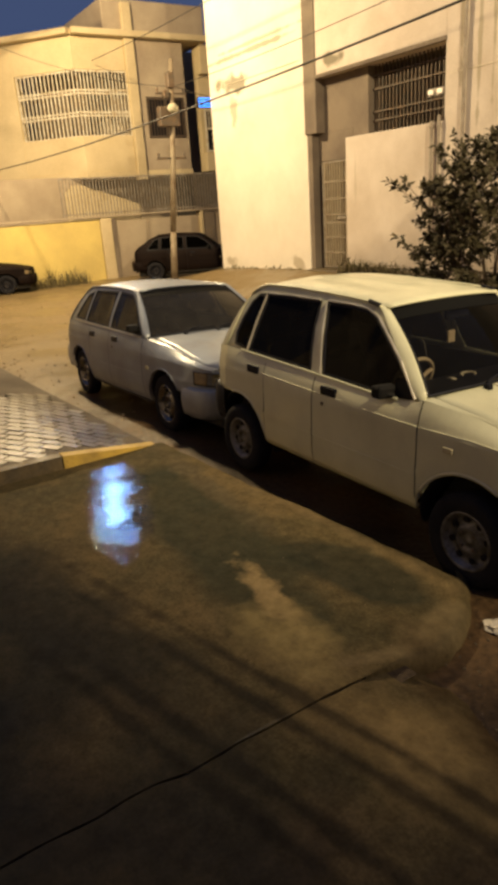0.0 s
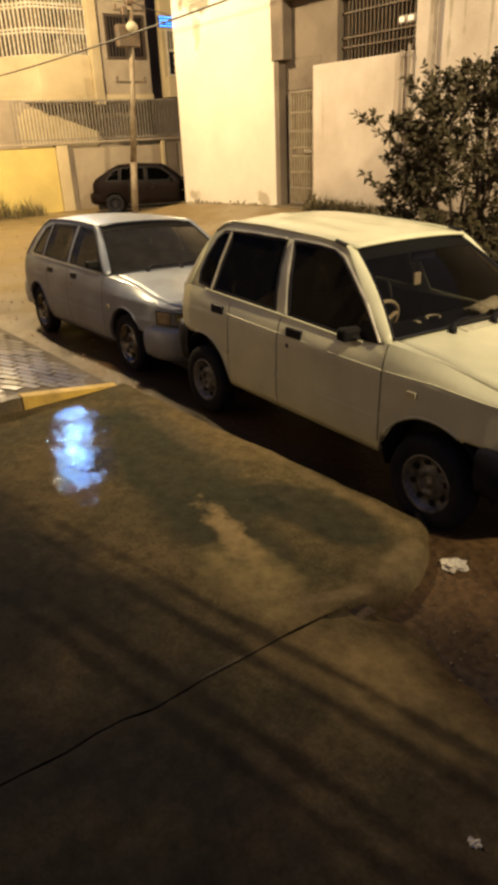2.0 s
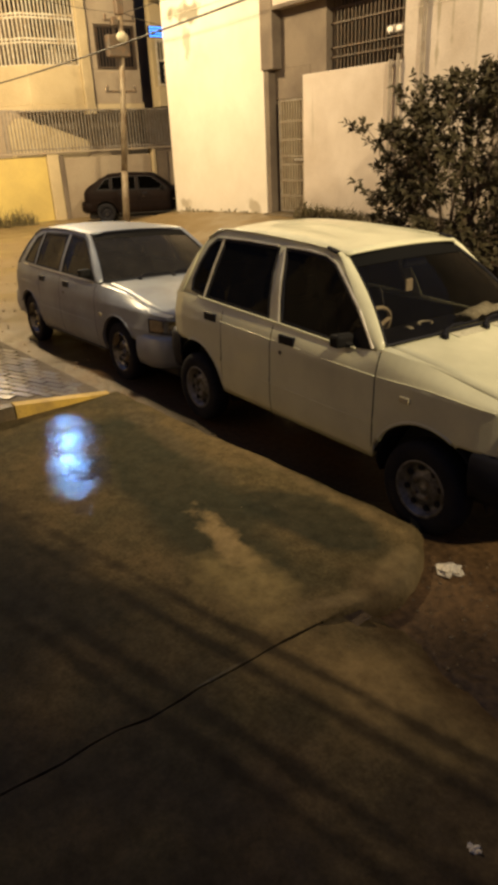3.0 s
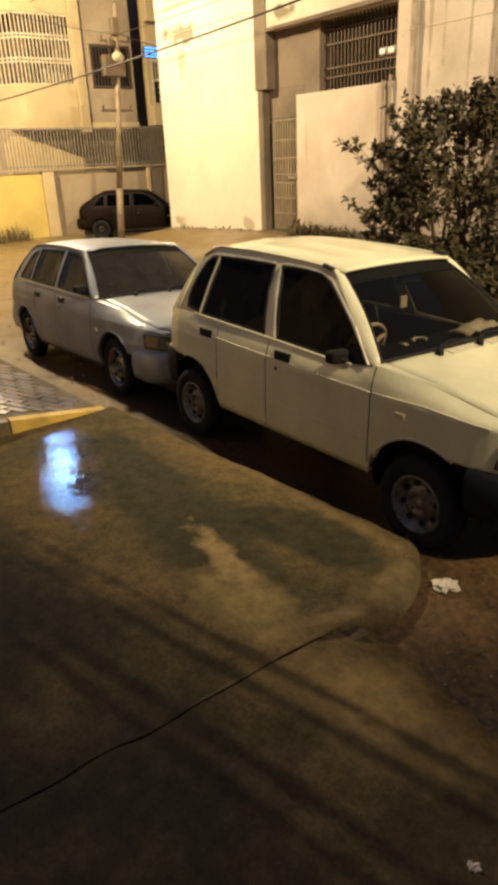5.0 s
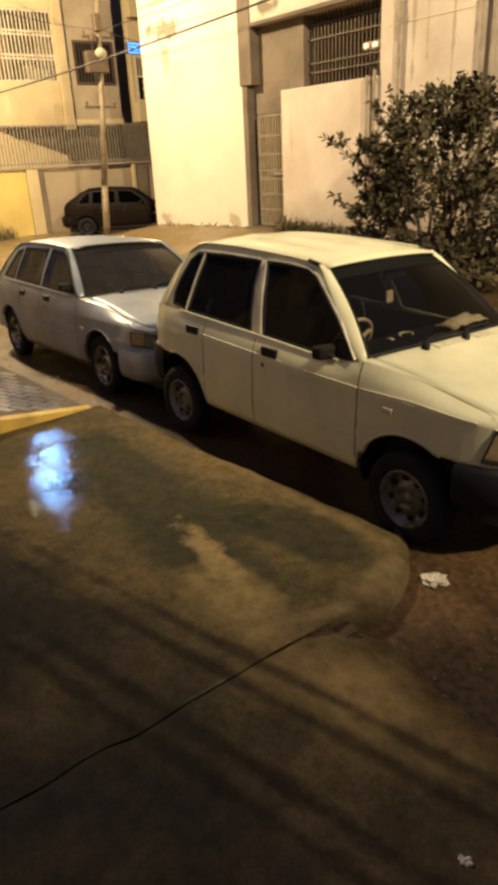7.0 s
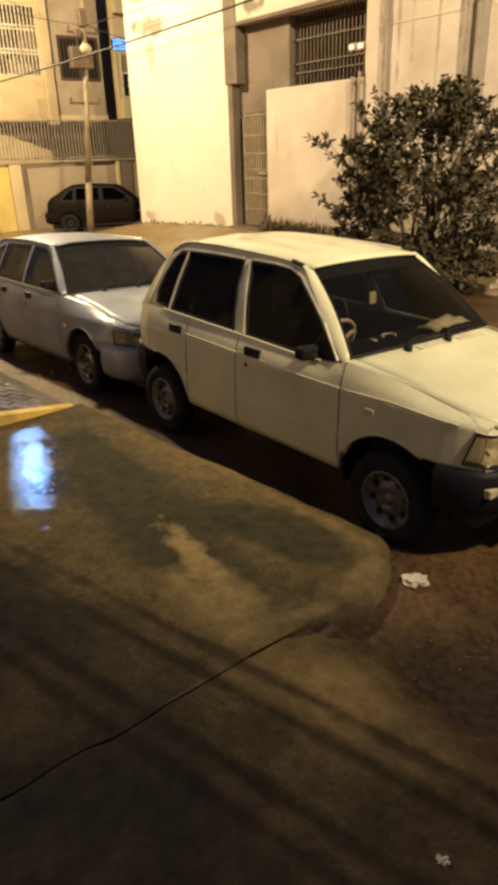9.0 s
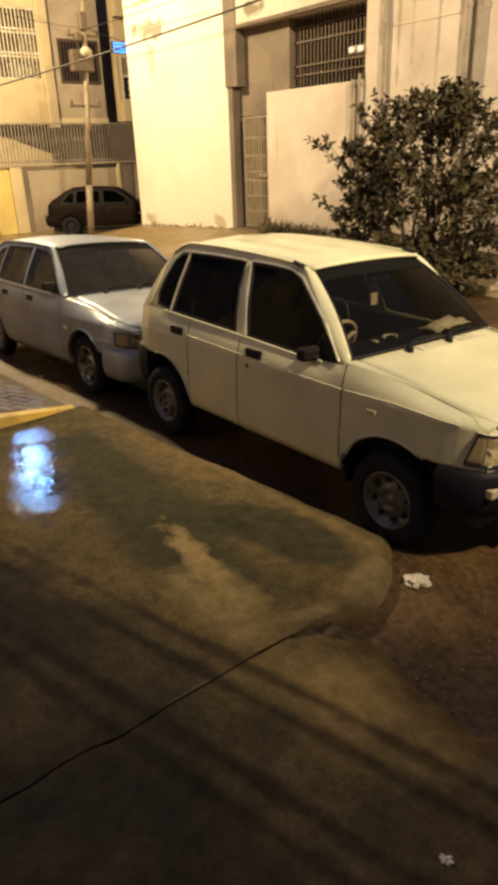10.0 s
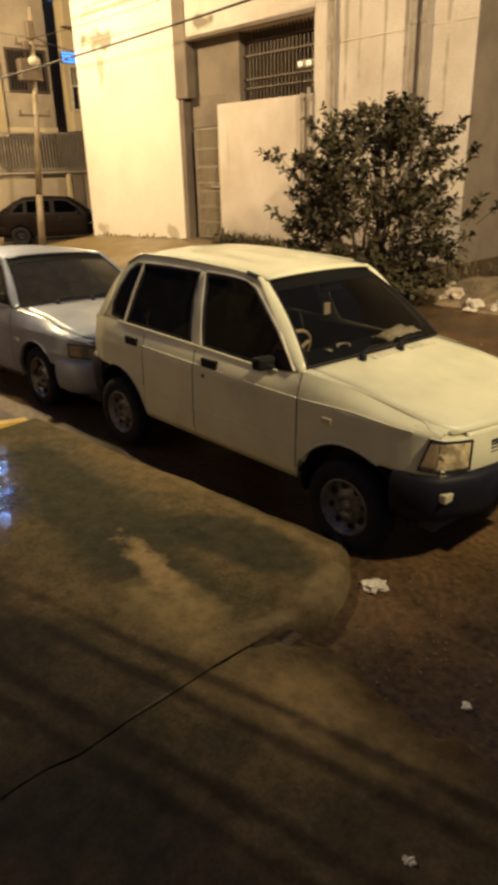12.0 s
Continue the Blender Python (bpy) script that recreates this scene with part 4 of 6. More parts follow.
    # pressed lines along the flank
    for s in (-1, 1):
        for line in P["creases"]:
            bm = bmesh.new()
            tube(bm, [(x, s * (flank(x, z) - 0.001), z) for x, z in zip(np.linspace(line[0][0], line[-1][0], 24), np.interp(np.linspace(line[0][0], line[-1][0], 24), [p[0] for p in line], [p[1] for p in line]))], 0.0045, 6)
            part("pressed_line", bm, paint, car, smooth=True)

    # hood, with a bowed nose
    cowl, nose, bow = P["cowl"], X[-1], P["bow"]

    def hood(u, v):
        x = cowl + (nose + 0.006 - cowl) * u
        half = min(hw(x) - 0.092, P["hood_half"])
        y = half * (2 * v - 1)
        k = 1 - (y / half) ** 2
        drop = 0.02 * max(0.0, (u - 0.93) / 0.07) ** 2
        return (x + bow * k * u ** 2, y, zt(x) + 0.006 + P["hood_crown"] * k * (1 - 0.35 * u) - drop)
    bm = bmesh.new()
    sheet(bm, hood, 26, 18)
    part("hood", thick(bm, 0.012), paint, car, smooth=True)
    # wing tops beside the hood
    for s in (-1, 1):
        bm = bmesh.new()

        def shelf(u, v):
            x = cowl - 0.02 + (nose - cowl + 0.02) * u
            outer = flank(x, zt(x))
            inner = min(hw(x) - 0.092, P["hood_half"]) + 0.011
            return (x, s * (inner + (outer - inner) * v), zt(x) + 0.010 * (1 - v ** 2) - 0.0005)
        sheet(bm, shelf, 20, 4)
        part("wing_top", bm, paint, car, smooth=True)

    # nose panel and tail panel
    def face(u, v, x, b, top, low):
        half = hw(x) - 0.004
        y = half * (2 * u - 1)
        z = low + (top - low) * v
        return (x + b * (1 - (y / half) ** 2) + (0.02 if b > 0 else -0.02) * math.sin(math.pi * v), y, z)
    bm = bmesh.new()
    sheet(bm, lambda u, v: face(u, v, nose - 0.004, bow, zt(nose) - 0.012, 0.50), 40, 12, lambda u, v: not (abs(2 * u - 1) > P["lamp_in"] - 0.01 and v > 0.40))
    part("nose_panel", thick(bm, 0.01), paint, car, smooth=True)
    bm = bmesh.new()
    sheet(bm, lambda u, v: face(u, v, X[0] + 0.004, -0.05, zt(X[0]), zb), 18, 8)
    part("tail_panel", thick(bm, 0.01), paint, car, smooth=True)
    # grille slot
    bm = bmesh.new()
    gz0, gz1 = P["grille"]
    for k in range(4):
        z = gz0 + (gz1 - gz0) * (k + 0.5) / 4

        def bar(u, v):
            y = 0.30 * (2 * u - 1)
            return (nose + bow * (1 - (y / hw(nose)) ** 2) + 0.012 + 0.006 * v, y, z - 0.008 + 0.016 * v)
        sheet(bm, bar, 10, 1)
    part("grille", thick(bm, 0.006), BLACK_PLASTIC, car)

    # greenhouse sides
    zr, zbelt = P["roof_z"], P["belt_z"]
    yb, yr = P["belt_half"], P["roof_half"]

    def glass_side(x, z, out=0.0, s=1):
        t = max(0.0, min(1.1, (z - zbelt) / (zr - zbelt)))
        ends = P["tuck"] * max(0.0, (0.15 - x) / 0.6) ** 2
        return Vector((x, s * (yb - (yb - yr) * t ** 1.25 - ends + out), z))
    windows = P["windows"]
    for s in (-1, 1):
        bm = pierced(P["house"], windows, lambda x, z: glass_side(x, z, 0, s))
        part("window_frame", thick(bm, 0.02), paint, car)
        for w in windows:
            bm = pierced(grown(w, 0.004), [grown(w, -0.014)], lambda x, z: glass_side(x, z, 0.004, s))
            part("window_seal", thick(bm, 0.01), BLACK_PLASTIC, car, "black rubber window seal")
            bm = pierced(grown(w, -0.006), [], lambda x, z: glass_side(x, z, -0.006, s))
            part("side_window", bm, P["side_glass"], car, "dark tinted side window")
        # strips along the belt and the gutter
        bm = bmesh.new()
        a, b = P["belt_run"]
        tube(bm, [glass_side(a + (b - a) * k / 10, float(np.interp(a + (b - a) * k / 10, X, ZT)) + 0.004, 0.012, s) for k in range(11)], 0.007, 6)
        part("belt_strip", bm, P["strip"], car)
        bm = bmesh.new()
        g = P["gutter"]
        tube(bm, [glass_side(x, z, 0.007, s) for x, z in g], 0.009, 6)
        rail_g = part("roof_gutter", bm, paint, car, smooth=True)
        if P["ribs"]:
            bm = bmesh.new()
            tube(bm, [glass_side(x, z + 0.006, 0.014, s) for x, z in g[-2:]], 0.0125, 6)
            part("gutter_end", bm, BLACK_PLASTIC, rail_g, "dark worn end of the gutter")
        # pillar beside the windscreen
        bm = bmesh.new()
        (x0, z0), (x1, z1) = P["screen"]
        foot, mid, head_pt = P["house"][0], P["house"][-1], P["house"][-2]

        def post(u, v):
            half = P["screen_half"][0] + (P["screen_half"][1] - P["screen_half"][0]) * v
            a = Vector((x0 + (x1 - x0) * v + 0.03 * math.sin(math.pi * v), s * half, z0 + (z1 - z0) * v + 0.01 * math.sin(math.pi * v) + 0.008))
            q = (foot[0] + (mid[0] - foot[0]) * v / 0.9, foot[1] + (mid[1] - foot[1]) * v / 0.9) if v < 0.9 else (mid[0] + (head_pt[0] - mid[0]) * (v - 0.9) / 0.1, mid[1] + (head_pt[1] - mid[1]) * (v - 0.9) / 0.1)
            b = glass_side(q[0] - 0.03, q[1] + 0.012, 0.008, s)
            p = a.lerp(b, u)
            p.y += s * 0.012 * math.sin(math.pi * u)
            p.x += 0.012 * math.sin(math.pi * u)
            return p
        sheet(bm, post, 5, 14)
        thick(bm, 0.012)
        part("windscreen_pillar", bm, paint, car, smooth=True)

    # windscreen, with a dark band at its top and rubber at its foot
    (x0, z0), (x1, z1) = P["screen"]

    def screen(u, v, out=0.0):
        half = P["screen_half"][0] + (P["screen_half"][1] - P["screen_half"][0]) * v
        y = half * (2 * u - 1)
        k = 1 - (2 * u - 1) ** 2
        return Vector((x0 + (x1 - x0) * v + 0.07 * k + 0.03 * math.sin(math.pi * v) + out * 0.7, y, z0 + (z1 - z0) * v + 0.025 * k + 0.01 * math.sin(math.pi * v) + out * 0.7))
    bm = bmesh.new()
    sheet(bm, lambda u, v: screen(u, v), 16, 10)
    glass = part("windscreen", bm, P["screen_glass"], car, "clear windscreen with a dark sun band", smooth=True)
    bm = bmesh.new()
    sheet(bm, lambda u, v: screen(u, 0.84 + 0.16 * v, 0.003), 16, 2)
    part("sun_band", bm, SUN_BAND, glass)
    for run in ([(0, k / 12) for k in range(13)], [(1, k / 12) for k in range(13)], [(k / 12, 0) for k in range(13)], [(k / 12, 1) for k in range(13)]):
        bm = bmesh.new()
        tube(bm, [screen(u, v, 0.002) for u, v in run], 0.009, 6)
        part("rubber_seal", bm, BLACK_PLASTIC, glass)

    # scuttle between hood and windscreen
    bm = bmesh.new()
    sheet(bm, lambda u, v: Vector(screen(u, 0)) * (1 - v) + Vector((hood(0, u)[0] + 0.02, hood(0, u)[1] * 1.04, hood(0, u)[2] - 0.008)) * v + Vector((0, 0, -0.006)), 14, 2)
    part("scuttle", thick(bm, 0.01), paint, car, smooth=True)
    for y0, y1 in P["vents"]:
        bm = bmesh.new()
        u0, u1 = (y0 / P["hood_half"] + 1) / 2, (y1 / P["hood_half"] + 1) / 2
        vs = [bm.verts.new(Vector(hood(f, u)) + Vector((0, 0, 0.001))) for f, u in ((0.04, u0), (0.04, u1), (0.145, u1), (0.145, u0))]
        bm.faces.new(vs)
        for k in range(5):
            f = 0.05 + 0.018 * k
            a, b = Vector(hood(f, u0)), Vector(hood(f, u1))
            c, d = Vector(hood(f + 0.010, u1)), Vector(hood(f + 0.010, u0))
            vs = [bm.verts.new(p + Vector((0, 0, h))) for p, h in ((a, 0.003), (b, 0.003), (c, 0.007), (d, 0.007))]
            bm.faces.new(vs)
        part("hood_vent", thick(bm, 0.003), P["vent_paint"], car, "slotted air vent in the hood")
    for u in P["wipers"]:
        bm = bmesh.new()
        foot = screen(u, 0.0) + Vector((0.045, 0, -0.012))
        tube(bm, [foot, foot + Vector((-0.02, 0.02, 0.03)), screen(u + 0.08, 0.035, 0.026), screen(u + 0.15, 0.045, 0.020)], [0.016, 0.008, 0.006, 0.004], 6)
        tube(bm, [screen(u + 0.04, 0.025, 0.014), screen(u + 0.26, 0.035, 0.014)], 0.006, 6)
        box(bm, foot.x - 0.018, foot.x + 0.018, foot.y - 0.018, foot.y + 0.018, foot.z - 0.02, foot.z + 0.022, 0.006)
        part("wiper", bm, BLACK_PLASTIC, car)

    # roof
    ra, rb = P["roof_run"]

    def roof(u, v):
        half = yr + 0.008 - 0.02 * (1 - u)
        y = half * (2 * v - 1)
        k = 1 - (2 * v - 1) ** 2
        k = k ** 0.7
        ends = 4 * u * (1 - u)
        x = ra + (rb - ra) * u + (0.055 * k if u > 0.98 else 0)
        ridge = 0.004 * math.sin(v * math.pi * 6) * (0.1 < u < 0.85) if P["ribs"] else 0
        tail = 0.09 * max(0.0, 1 - u / 0.12) ** 2
        return (x, y, zr - P["roof_fall"] * u ** 1.8 + P["roof_crown"] * k * (0.6 + 0.4 * ends) + 0.012 * ends - tail + ridge - 0.02 * (1 - u) ** 3)
    bm = bmesh.new()
    sheet(bm, roof, 30, 24)
    part("roof", thick(bm, 0.015), paint, car, smooth=True)
    # tailgate
    tx, tz = P["house"][1]

    def gate(u, v):
        a = Vector(roof(0, u))
        b = Vector((X[0] + 0.01 - 0.05 * (1 - (2 * u - 1) ** 2), (hw(X[0]) - 0.02) * (2 * u - 1), zt(X[0])))
        p = a * v + b * (1 - v)
        p.x -= P["gate_bulge"] * math.sin(math.pi * v)
        return p
    bm = bmesh.new()
    sheet(bm, gate, 14, 10, lambda u, v: not (0.14 < u < 0.86 and 0.3 < v < 0.9))
    tail = part("tailgate", thick(bm, 0.015), paint, car, smooth=True)
    bm = bmesh.new()
    sheet(bm, lambda u, v: gate(0.12 + 0.76 * u, 0.28 + 0.64 * v) + Vector((0.01, 0, 0)), 10, 8)
    part("rear_window", bm, P["side_glass"], tail, smooth=True)

    # rounded corner between the side frame and the tailgate
    rear = P["house"][1:P["rear_points"] + 1]
    for s in (-1, 1):
        bm = bmesh.new()

        def corner(u, v):
            n = v * (len(rear) - 1)
            k = min(len(rear) - 2, int(n))
            q = [a + (b - a) * (n - k) for a, b in zip(rear[k], rear[k + 1])]
            a = glass_side(q[0] + 0.006, q[1], 0.002, s)
            b = gate(0.0 if s < 0 else 1.0, v)
            p = a.lerp(b, u)
            p.y += s * 0.018 * math.sin(math.pi * u)
            return p
        sheet(bm, corner, 5, 16)
        part("rear_pillar", thick(bm, 0.008), paint, car, smooth=True)
        # bright strips beside the windows
        for line in P["trims"]:
            bm = bmesh.new()
            tube(bm, [glass_side(x, z, 0.010, s) for x, z in line], P["trim_width"], 6)
            part("window_trim", bm, P["trim_paint"], car, "thin pale strip beside the window")
        if P["sail"]:
            bm = pierced(P["sail"], [], lambda x, z: glass_side(x, z, 0.006, s))
            part("mirror_sail", thick(bm, 0.006), MIRROR_BLACK, car, "black triangle behind the door mirror")

    # bumpers, swept round the corners
    for front in (True, False):
        b0, b1 = P["bumper_z"] if front else P["rear_bumper_z"]
        end = nose if front else X[0]
        sgn = 1 if front else -1
        wide = hw(end - sgn * (0.25 if front else 0.14)) + 0.012
        run = [(end - sgn * P["bumper_wrap"], wide - 0.004), (end - sgn * 0.12, wide), (end - sgn * 0.03, wide - 0.03), (end + sgn * 0.03, wide - 0.09)]
        run += [(end + sgn * (0.05 + bow * (1 - (y / wide) ** 2)), y) for y in (0.45, 0.3, 0.15) if y < wide - 0.1]
        run = [(x, -y) for x, y in run] + [(end + sgn * (0.05 + bow), 0)] + [(x, y) for x, y in reversed(run)]
        prof = [(0.0, b0), (0.035, b0 + 0.01), (0.05, b0 + 0.07), (0.06, (b0 + b1) / 2), (0.052, b1 - 0.03), (0.03, b1), (-0.05, b1)]
        bm = bmesh.new()
        cols = []
        for n, (x, y) in enumerate(run):
            a, c = run[max(0, n - 1)], run[min(len(run) - 1, n + 1)]
            t = Vector((c[0] - a[0], c[1] - a[1])).normalized()
            out = Vector((t.y, -t.x)) * (1 if front else -1)
            cols.append([bm.verts.new((x + out.x * (d - 0.048), y + out.y * (d - 0.048), z)) for d, z in prof])
        for a, b in zip(cols, cols[1:]):
            for k in range(len(prof) - 1):
                bm.faces.new((a[k], b[k], b[k + 1], a[k + 1]))
        part("front_bumper" if front else "rear_bumper", bm, P["bumper_paint"], car, "moulded plastic bumper", smooth=True)
    # lamps in the front bumper and the plate
    for s in (-1, 1):
        if P["bumper_lamp"]:
            bm = bmesh.new()
            z = P["bumper_lamp"]
            x = nose + bow * 0.22 + 0.030
            box(bm, x - 0.05, x + 0.012, s * 0.55 - 0.08, s * 0.55 + 0.08, z - 0.024, z + 0.024, 0.008, 2)
            part("bumper_lamp", bm, PALE_LENS, car, "pale oblong bumper lamp")
    px, pz = nose + bow + 0.092, P["plate_z"]
    bm = boxes((px - 0.006, px + 0.004, -0.26, 0.26, pz - 0.065, pz + 0.065), bevel=0.003)
    plate = part("number_plate", bm, PLATE, car, "yellow number plate with dark bars")
    for y0, y1 in ((-0.2, -0.06), (-0.02, 0.18)):
        part("plate_bar", boxes((px + 0.002, px + 0.0065, y0, y1, pz - 0.03, pz + 0.025)), INK, plate)

    # headlamps that wrap round the corner
    for s in (-1, 1):
        L = P["headlamp"]

        def lens(u, v, out=0.0):
            hn = hw(nose)
            run = (0.0, 0.25, 0.5, 0.78, 1.0)
            q, ends = P["lamp_in"], [(1.0 - k * k) for k in (0.985, (1.0 + P["lamp_in"]) / 2, P["lamp_in"])]
            back = L["wrap"] - L["slant"] * v
            x = float(np.interp(u, run, (nose - back, nose - 0.4 * back, nose + 0.012, nose + bow * ends[1] + 0.016, nose + bow * ends[2] + 0.018)))
            y = float(np.interp(u, run, (hw(nose - back) + 0.010, hw(nose - 0.4 * back) + 0.010, 0.985 * hn, (1 + q) / 2 * hn, q * hn)))
            z0, z1 = L["z0"] + L["rise"] * (1 - u), L["z1"] + (L["rise"] + 0.01) * (1 - u)
            return Vector((x + out, s * y, z0 + (z1 - z0) * v))
        bm = bmesh.new()
        sheet(bm, lambda u, v: lens(u, v) - Vector((0.045 * math.sin(math.pi * v) * math.sin(math.pi * u) + 0.008, s * 0.012 * (1 - u), 0)), 12, 6)
        head = part("headlamp", thick(bm, 0.006), REFLECTOR, car, "bright reflector behind a clear lens", smooth=True)
        bm = bmesh.new()
        sheet(bm, lambda u, v: lens(0.36 + 0.64 * u, v, 0.004 + 0.006 * math.sin(math.pi * v) * math.sin(math.pi * u)), 24, 8)
        part("lens", thick(bm, 0.004), P["lens"], head, "bright headlamp lens", smooth=True)
        bm = bmesh.new()
        sheet(bm, lambda u, v: lens(0.34 * u, v, 0.003 + 0.003 * math.sin(math.pi * v)), 10, 6)
        part("indicator", thick(bm, 0.004), SIDE_LENS, head, "dull amber indicator lens", smooth=True)
        bm = bmesh.new()
        for run in ([(k / 8, 0) for k in range(9)], [(k / 8, 1) for k in range(9)], [(0, k / 4) for k in range(5)], [(1, k / 4) for k in range(5)]):
            tube(bm, [lens(u, v, 0.008) for u, v in run], 0.0045, 6)
        part("lamp_surround", bm, L["trim"], head)
        bm = bmesh.new()
        c = lens(0.55, 0.5) - Vector((0.015, 0, 0))
        lathe(bm, [(0.0, 0.02), (0.02, 0.018), (0.03, 0.0)], 10, (0, 0, 0))
        bm.transform(Matrix.Translation(c) @ Matrix.Rotation(radians(-90), 4, "Z"))
        part("bulb", bm, PALE_LENS, head, smooth=True)

        # body panel behind the lamp
        bm = bmesh.new()
        sheet(bm, lambda u, v: Vector((lens(u, 0).x - 0.05, s * (abs(lens(u, 0).y) - 0.035), 0.50 + (zt(min(nose, lens(u, 0).x)) + 0.004 - 0.50) * v)), 12, 4)
        part("lamp_panel", thick(bm, 0.006), paint, car, smooth=True)
        bm = bmesh.new()
        sheet(bm, lambda u, v: lens(u, 1.0) + Vector((-0.10 * v, -s * 0.03 * v, 0.006 + 0.012 * v)), 12, 3)
        part("lamp_brow", thick(bm, 0.006), paint, car, smooth=True)

    # mirrors
    for s in (-1, 1):
        mx, mz = P["mirror"]
        bm = bmesh.new()
        base = glass_side(mx, mz, 0.0, s)
        box(bm, mx - 0.045, mx + 0.03, base.y + s * 0.035 - 0.065, base.y + s * 0.035 + 0.065, mz - 0.038, mz + 0.038, 0.018, 2)
        for v in bm.verts:
            v.co.x -= 0.25 * abs(v.co.y - base.y)
        tube(bm, [(mx + 0.03, base.y - s * 0.02, mz - 0.03), (mx, base.y + s * 0.04, mz - 0.01)], 0.02, 8)
        part("door_mirror", bm, MIRROR_BLACK, car, "black door mirror", smooth=False)

    # wheels
    wr, rr = P["tyre"], P["rim"]
    for hub in (0.0, wb):
        for s in (-1, 1):
            cy = s * (P["track"] / 2)
            bm = bmesh.new()
            w = 0.072
            lathe(bm, [(rr - 0.005, -w * 0.8), (rr + 0.02, -w), (wr - 0.035, -w * 1.02), (wr - 0.010, -w * 0.86), (wr, -w * 0.6), (wr, w * 0.6),
                       (wr - 0.010, w * 0.86), (wr - 0.035, w * 1.02), (rr + 0.02, w), (rr - 0.005, w * 0.8)], 36, (hub, cy, wr))
            wheel = part("wheel", bm, RUBBER, car, "worn black tyre", smooth=True)
            bm = bmesh.new()
            o = s * 0.055
            lathe(bm, [(rr + 0.006, o * 1.15), (rr, o * 1.25), (rr - 0.014, o * 1.1), (rr - 0.022, o * 0.4), (rr * 0.62, o * 0.35), (rr * 0.5, o * 0.75),
                       (rr * 0.34, o * 0.85), (rr * 0.3, o * 0.55), (0.03, o * 0.6), (0.0, o * 0.6)], 36, (hub, cy, wr))
            rim = part("rim", bm, rim_material, wheel, P["rim_label"], smooth=True)
            n = P["spokes"]
            for k in range(n):
                a = 2 * math.pi * (k + 0.3) / n
                c = Vector((hub + rr * 0.72 * math.cos(a), cy + o * 0.52, wr + rr * 0.72 * math.sin(a)))
                part("vent_hole", tube(bmesh.new(), [c, c + Vector((0, o * 0.12, 0))], rr * P["hole"], 10), BLACK_PLASTIC, wheel)
            for k in range(4):
                a = 2 * math.pi * (k + 0.5) / 4
                c = Vector((hub + 0.055 * math.cos(a), cy + o * 0.55, wr + 0.055 * math.sin(a)))
                part("wheel_nut", tube(bmesh.new(), [c, c + Vector((0, o * 0.35, 0))], 0.010, 6), DARK_IRON, wheel)

    # dark liners inside the wheel arches
    for hub, r in ((0.0, R[0]), (wb, R[1])):
        for s in (-1, 1):
            bm = bmesh.new()

            def liner(u, v):
                a = math.pi * (-0.03 + 1.06 * u)
                x = hub + (r - 0.012) * math.cos(a)
                z = P["hub"] + (r - 0.012) * math.sin(a)
                return (x, s * (0.46 + (flank(min(max(x, X[0]), nose), z) - 0.024 - 0.46) * v), z)
            sheet(bm, liner, 20, 2)
            part("arch_liner", thick(bm, 0.006), BLACK_PLASTIC, car, "black wheel arch liner", smooth=True)

    # floor pan, wells and cabin
    bm = bmesh.new()
    box(bm, X[0] + 0.06, nose - 0.05, -0.5, 0.5, zb - 0.12, zb + 0.08, 0.02)
    box(bm, R[0] + 0.02, wb - R[1] - 0.02, -hw(0.8) + 0.05, hw(0.8) - 0.05, zb - 0.02, zb + 0.05, 0.02)
    box(bm, X[0] + 0.05, R[0] + 0.0, -0.48, 0.48, zb, 0.8, 0.02)
    box(bm, wb - R[1] - 0.02, nose - 0.04, -0.48, 0.48, zb, zt(nose) - 0.10, 0.02)
    part("floor_pan", bm, DARK_CABIN, car)
    for s in (-1, 1):
        bm = bmesh.new()
        box(bm, R[0] + 0.02, wb - R[1] - 0.02, s * (hw(0.8) - 0.07) - 0.012, s * (hw(0.8) - 0.07) + 0.012, zb + 0.01, zt(0.9) - 0.02)
        part("door_lining", bm, DARK_CABIN, car)
    bm = bmesh.new()
    dx = x0 - 0.16
    box(bm, dx - 0.22, dx + 0.16, -0.56, 0.56, z0 - 0.18, z0 - 0.03, 0.03, 2)
    part("dashboard", bm, BLACK_PLASTIC, car)
    seat_x = P["seat_x"]
    for sx, ys in ((seat_x, (-0.30, 0.30)), (seat_x - 0.72, (-0.28, 0.28))):
        for y in ys:
            bm = bmesh.new()
            box(bm, sx - 0.24, sx + 0.24, y - 0.22, y + 0.22, 0.38, 0.54, 0.05, 3)
            seat = part("seat", bm, SEAT_CLOTH, car, "dark cloth car seat", smooth=True)
            bm = bmesh.new()
            box(bm, -0.06, 0.06, -0.22, 0.22, 0.0, 0.52, 0.05, 3)
            bm.transform(pose(sx - 0.22, y, 0.48, 0, -16, 0))
            part("backrest", bm, SEAT_CLOTH, seat, smooth=True)
            bm = bmesh.new()
            box(bm, -0.045, 0.045, -0.12, 0.12, 0.0, 0.17, 0.04, 3)
            bm.transform(pose(sx - 0.38, y, 1.0, 0, -10, 0))
            part("headrest", bm, SEAT_CLOTH, seat, smooth=True)
    bm = bmesh.new()
    ring = [(0.0, 0.17 * math.cos(a), 0.17 * math.sin(a)) for a in (2 * math.pi * k / 24 for k in range(25))]
    tube(bm, ring, 0.013, 6, caps=False)
    for a in (0.5, 2.64, 4.71):
        tube(bm, [(0.03, 0, 0), (0, 0.17 * math.cos(a), 0.17 * math.sin(a))], 0.014, 6)
    tube(bm, [(0.0, 0, 0), (0.25, 0, -0.02)], 0.03, 8)
    bm.transform(pose(dx - 0.30, -0.30, z0 - 0.06, 0, 25, 0))
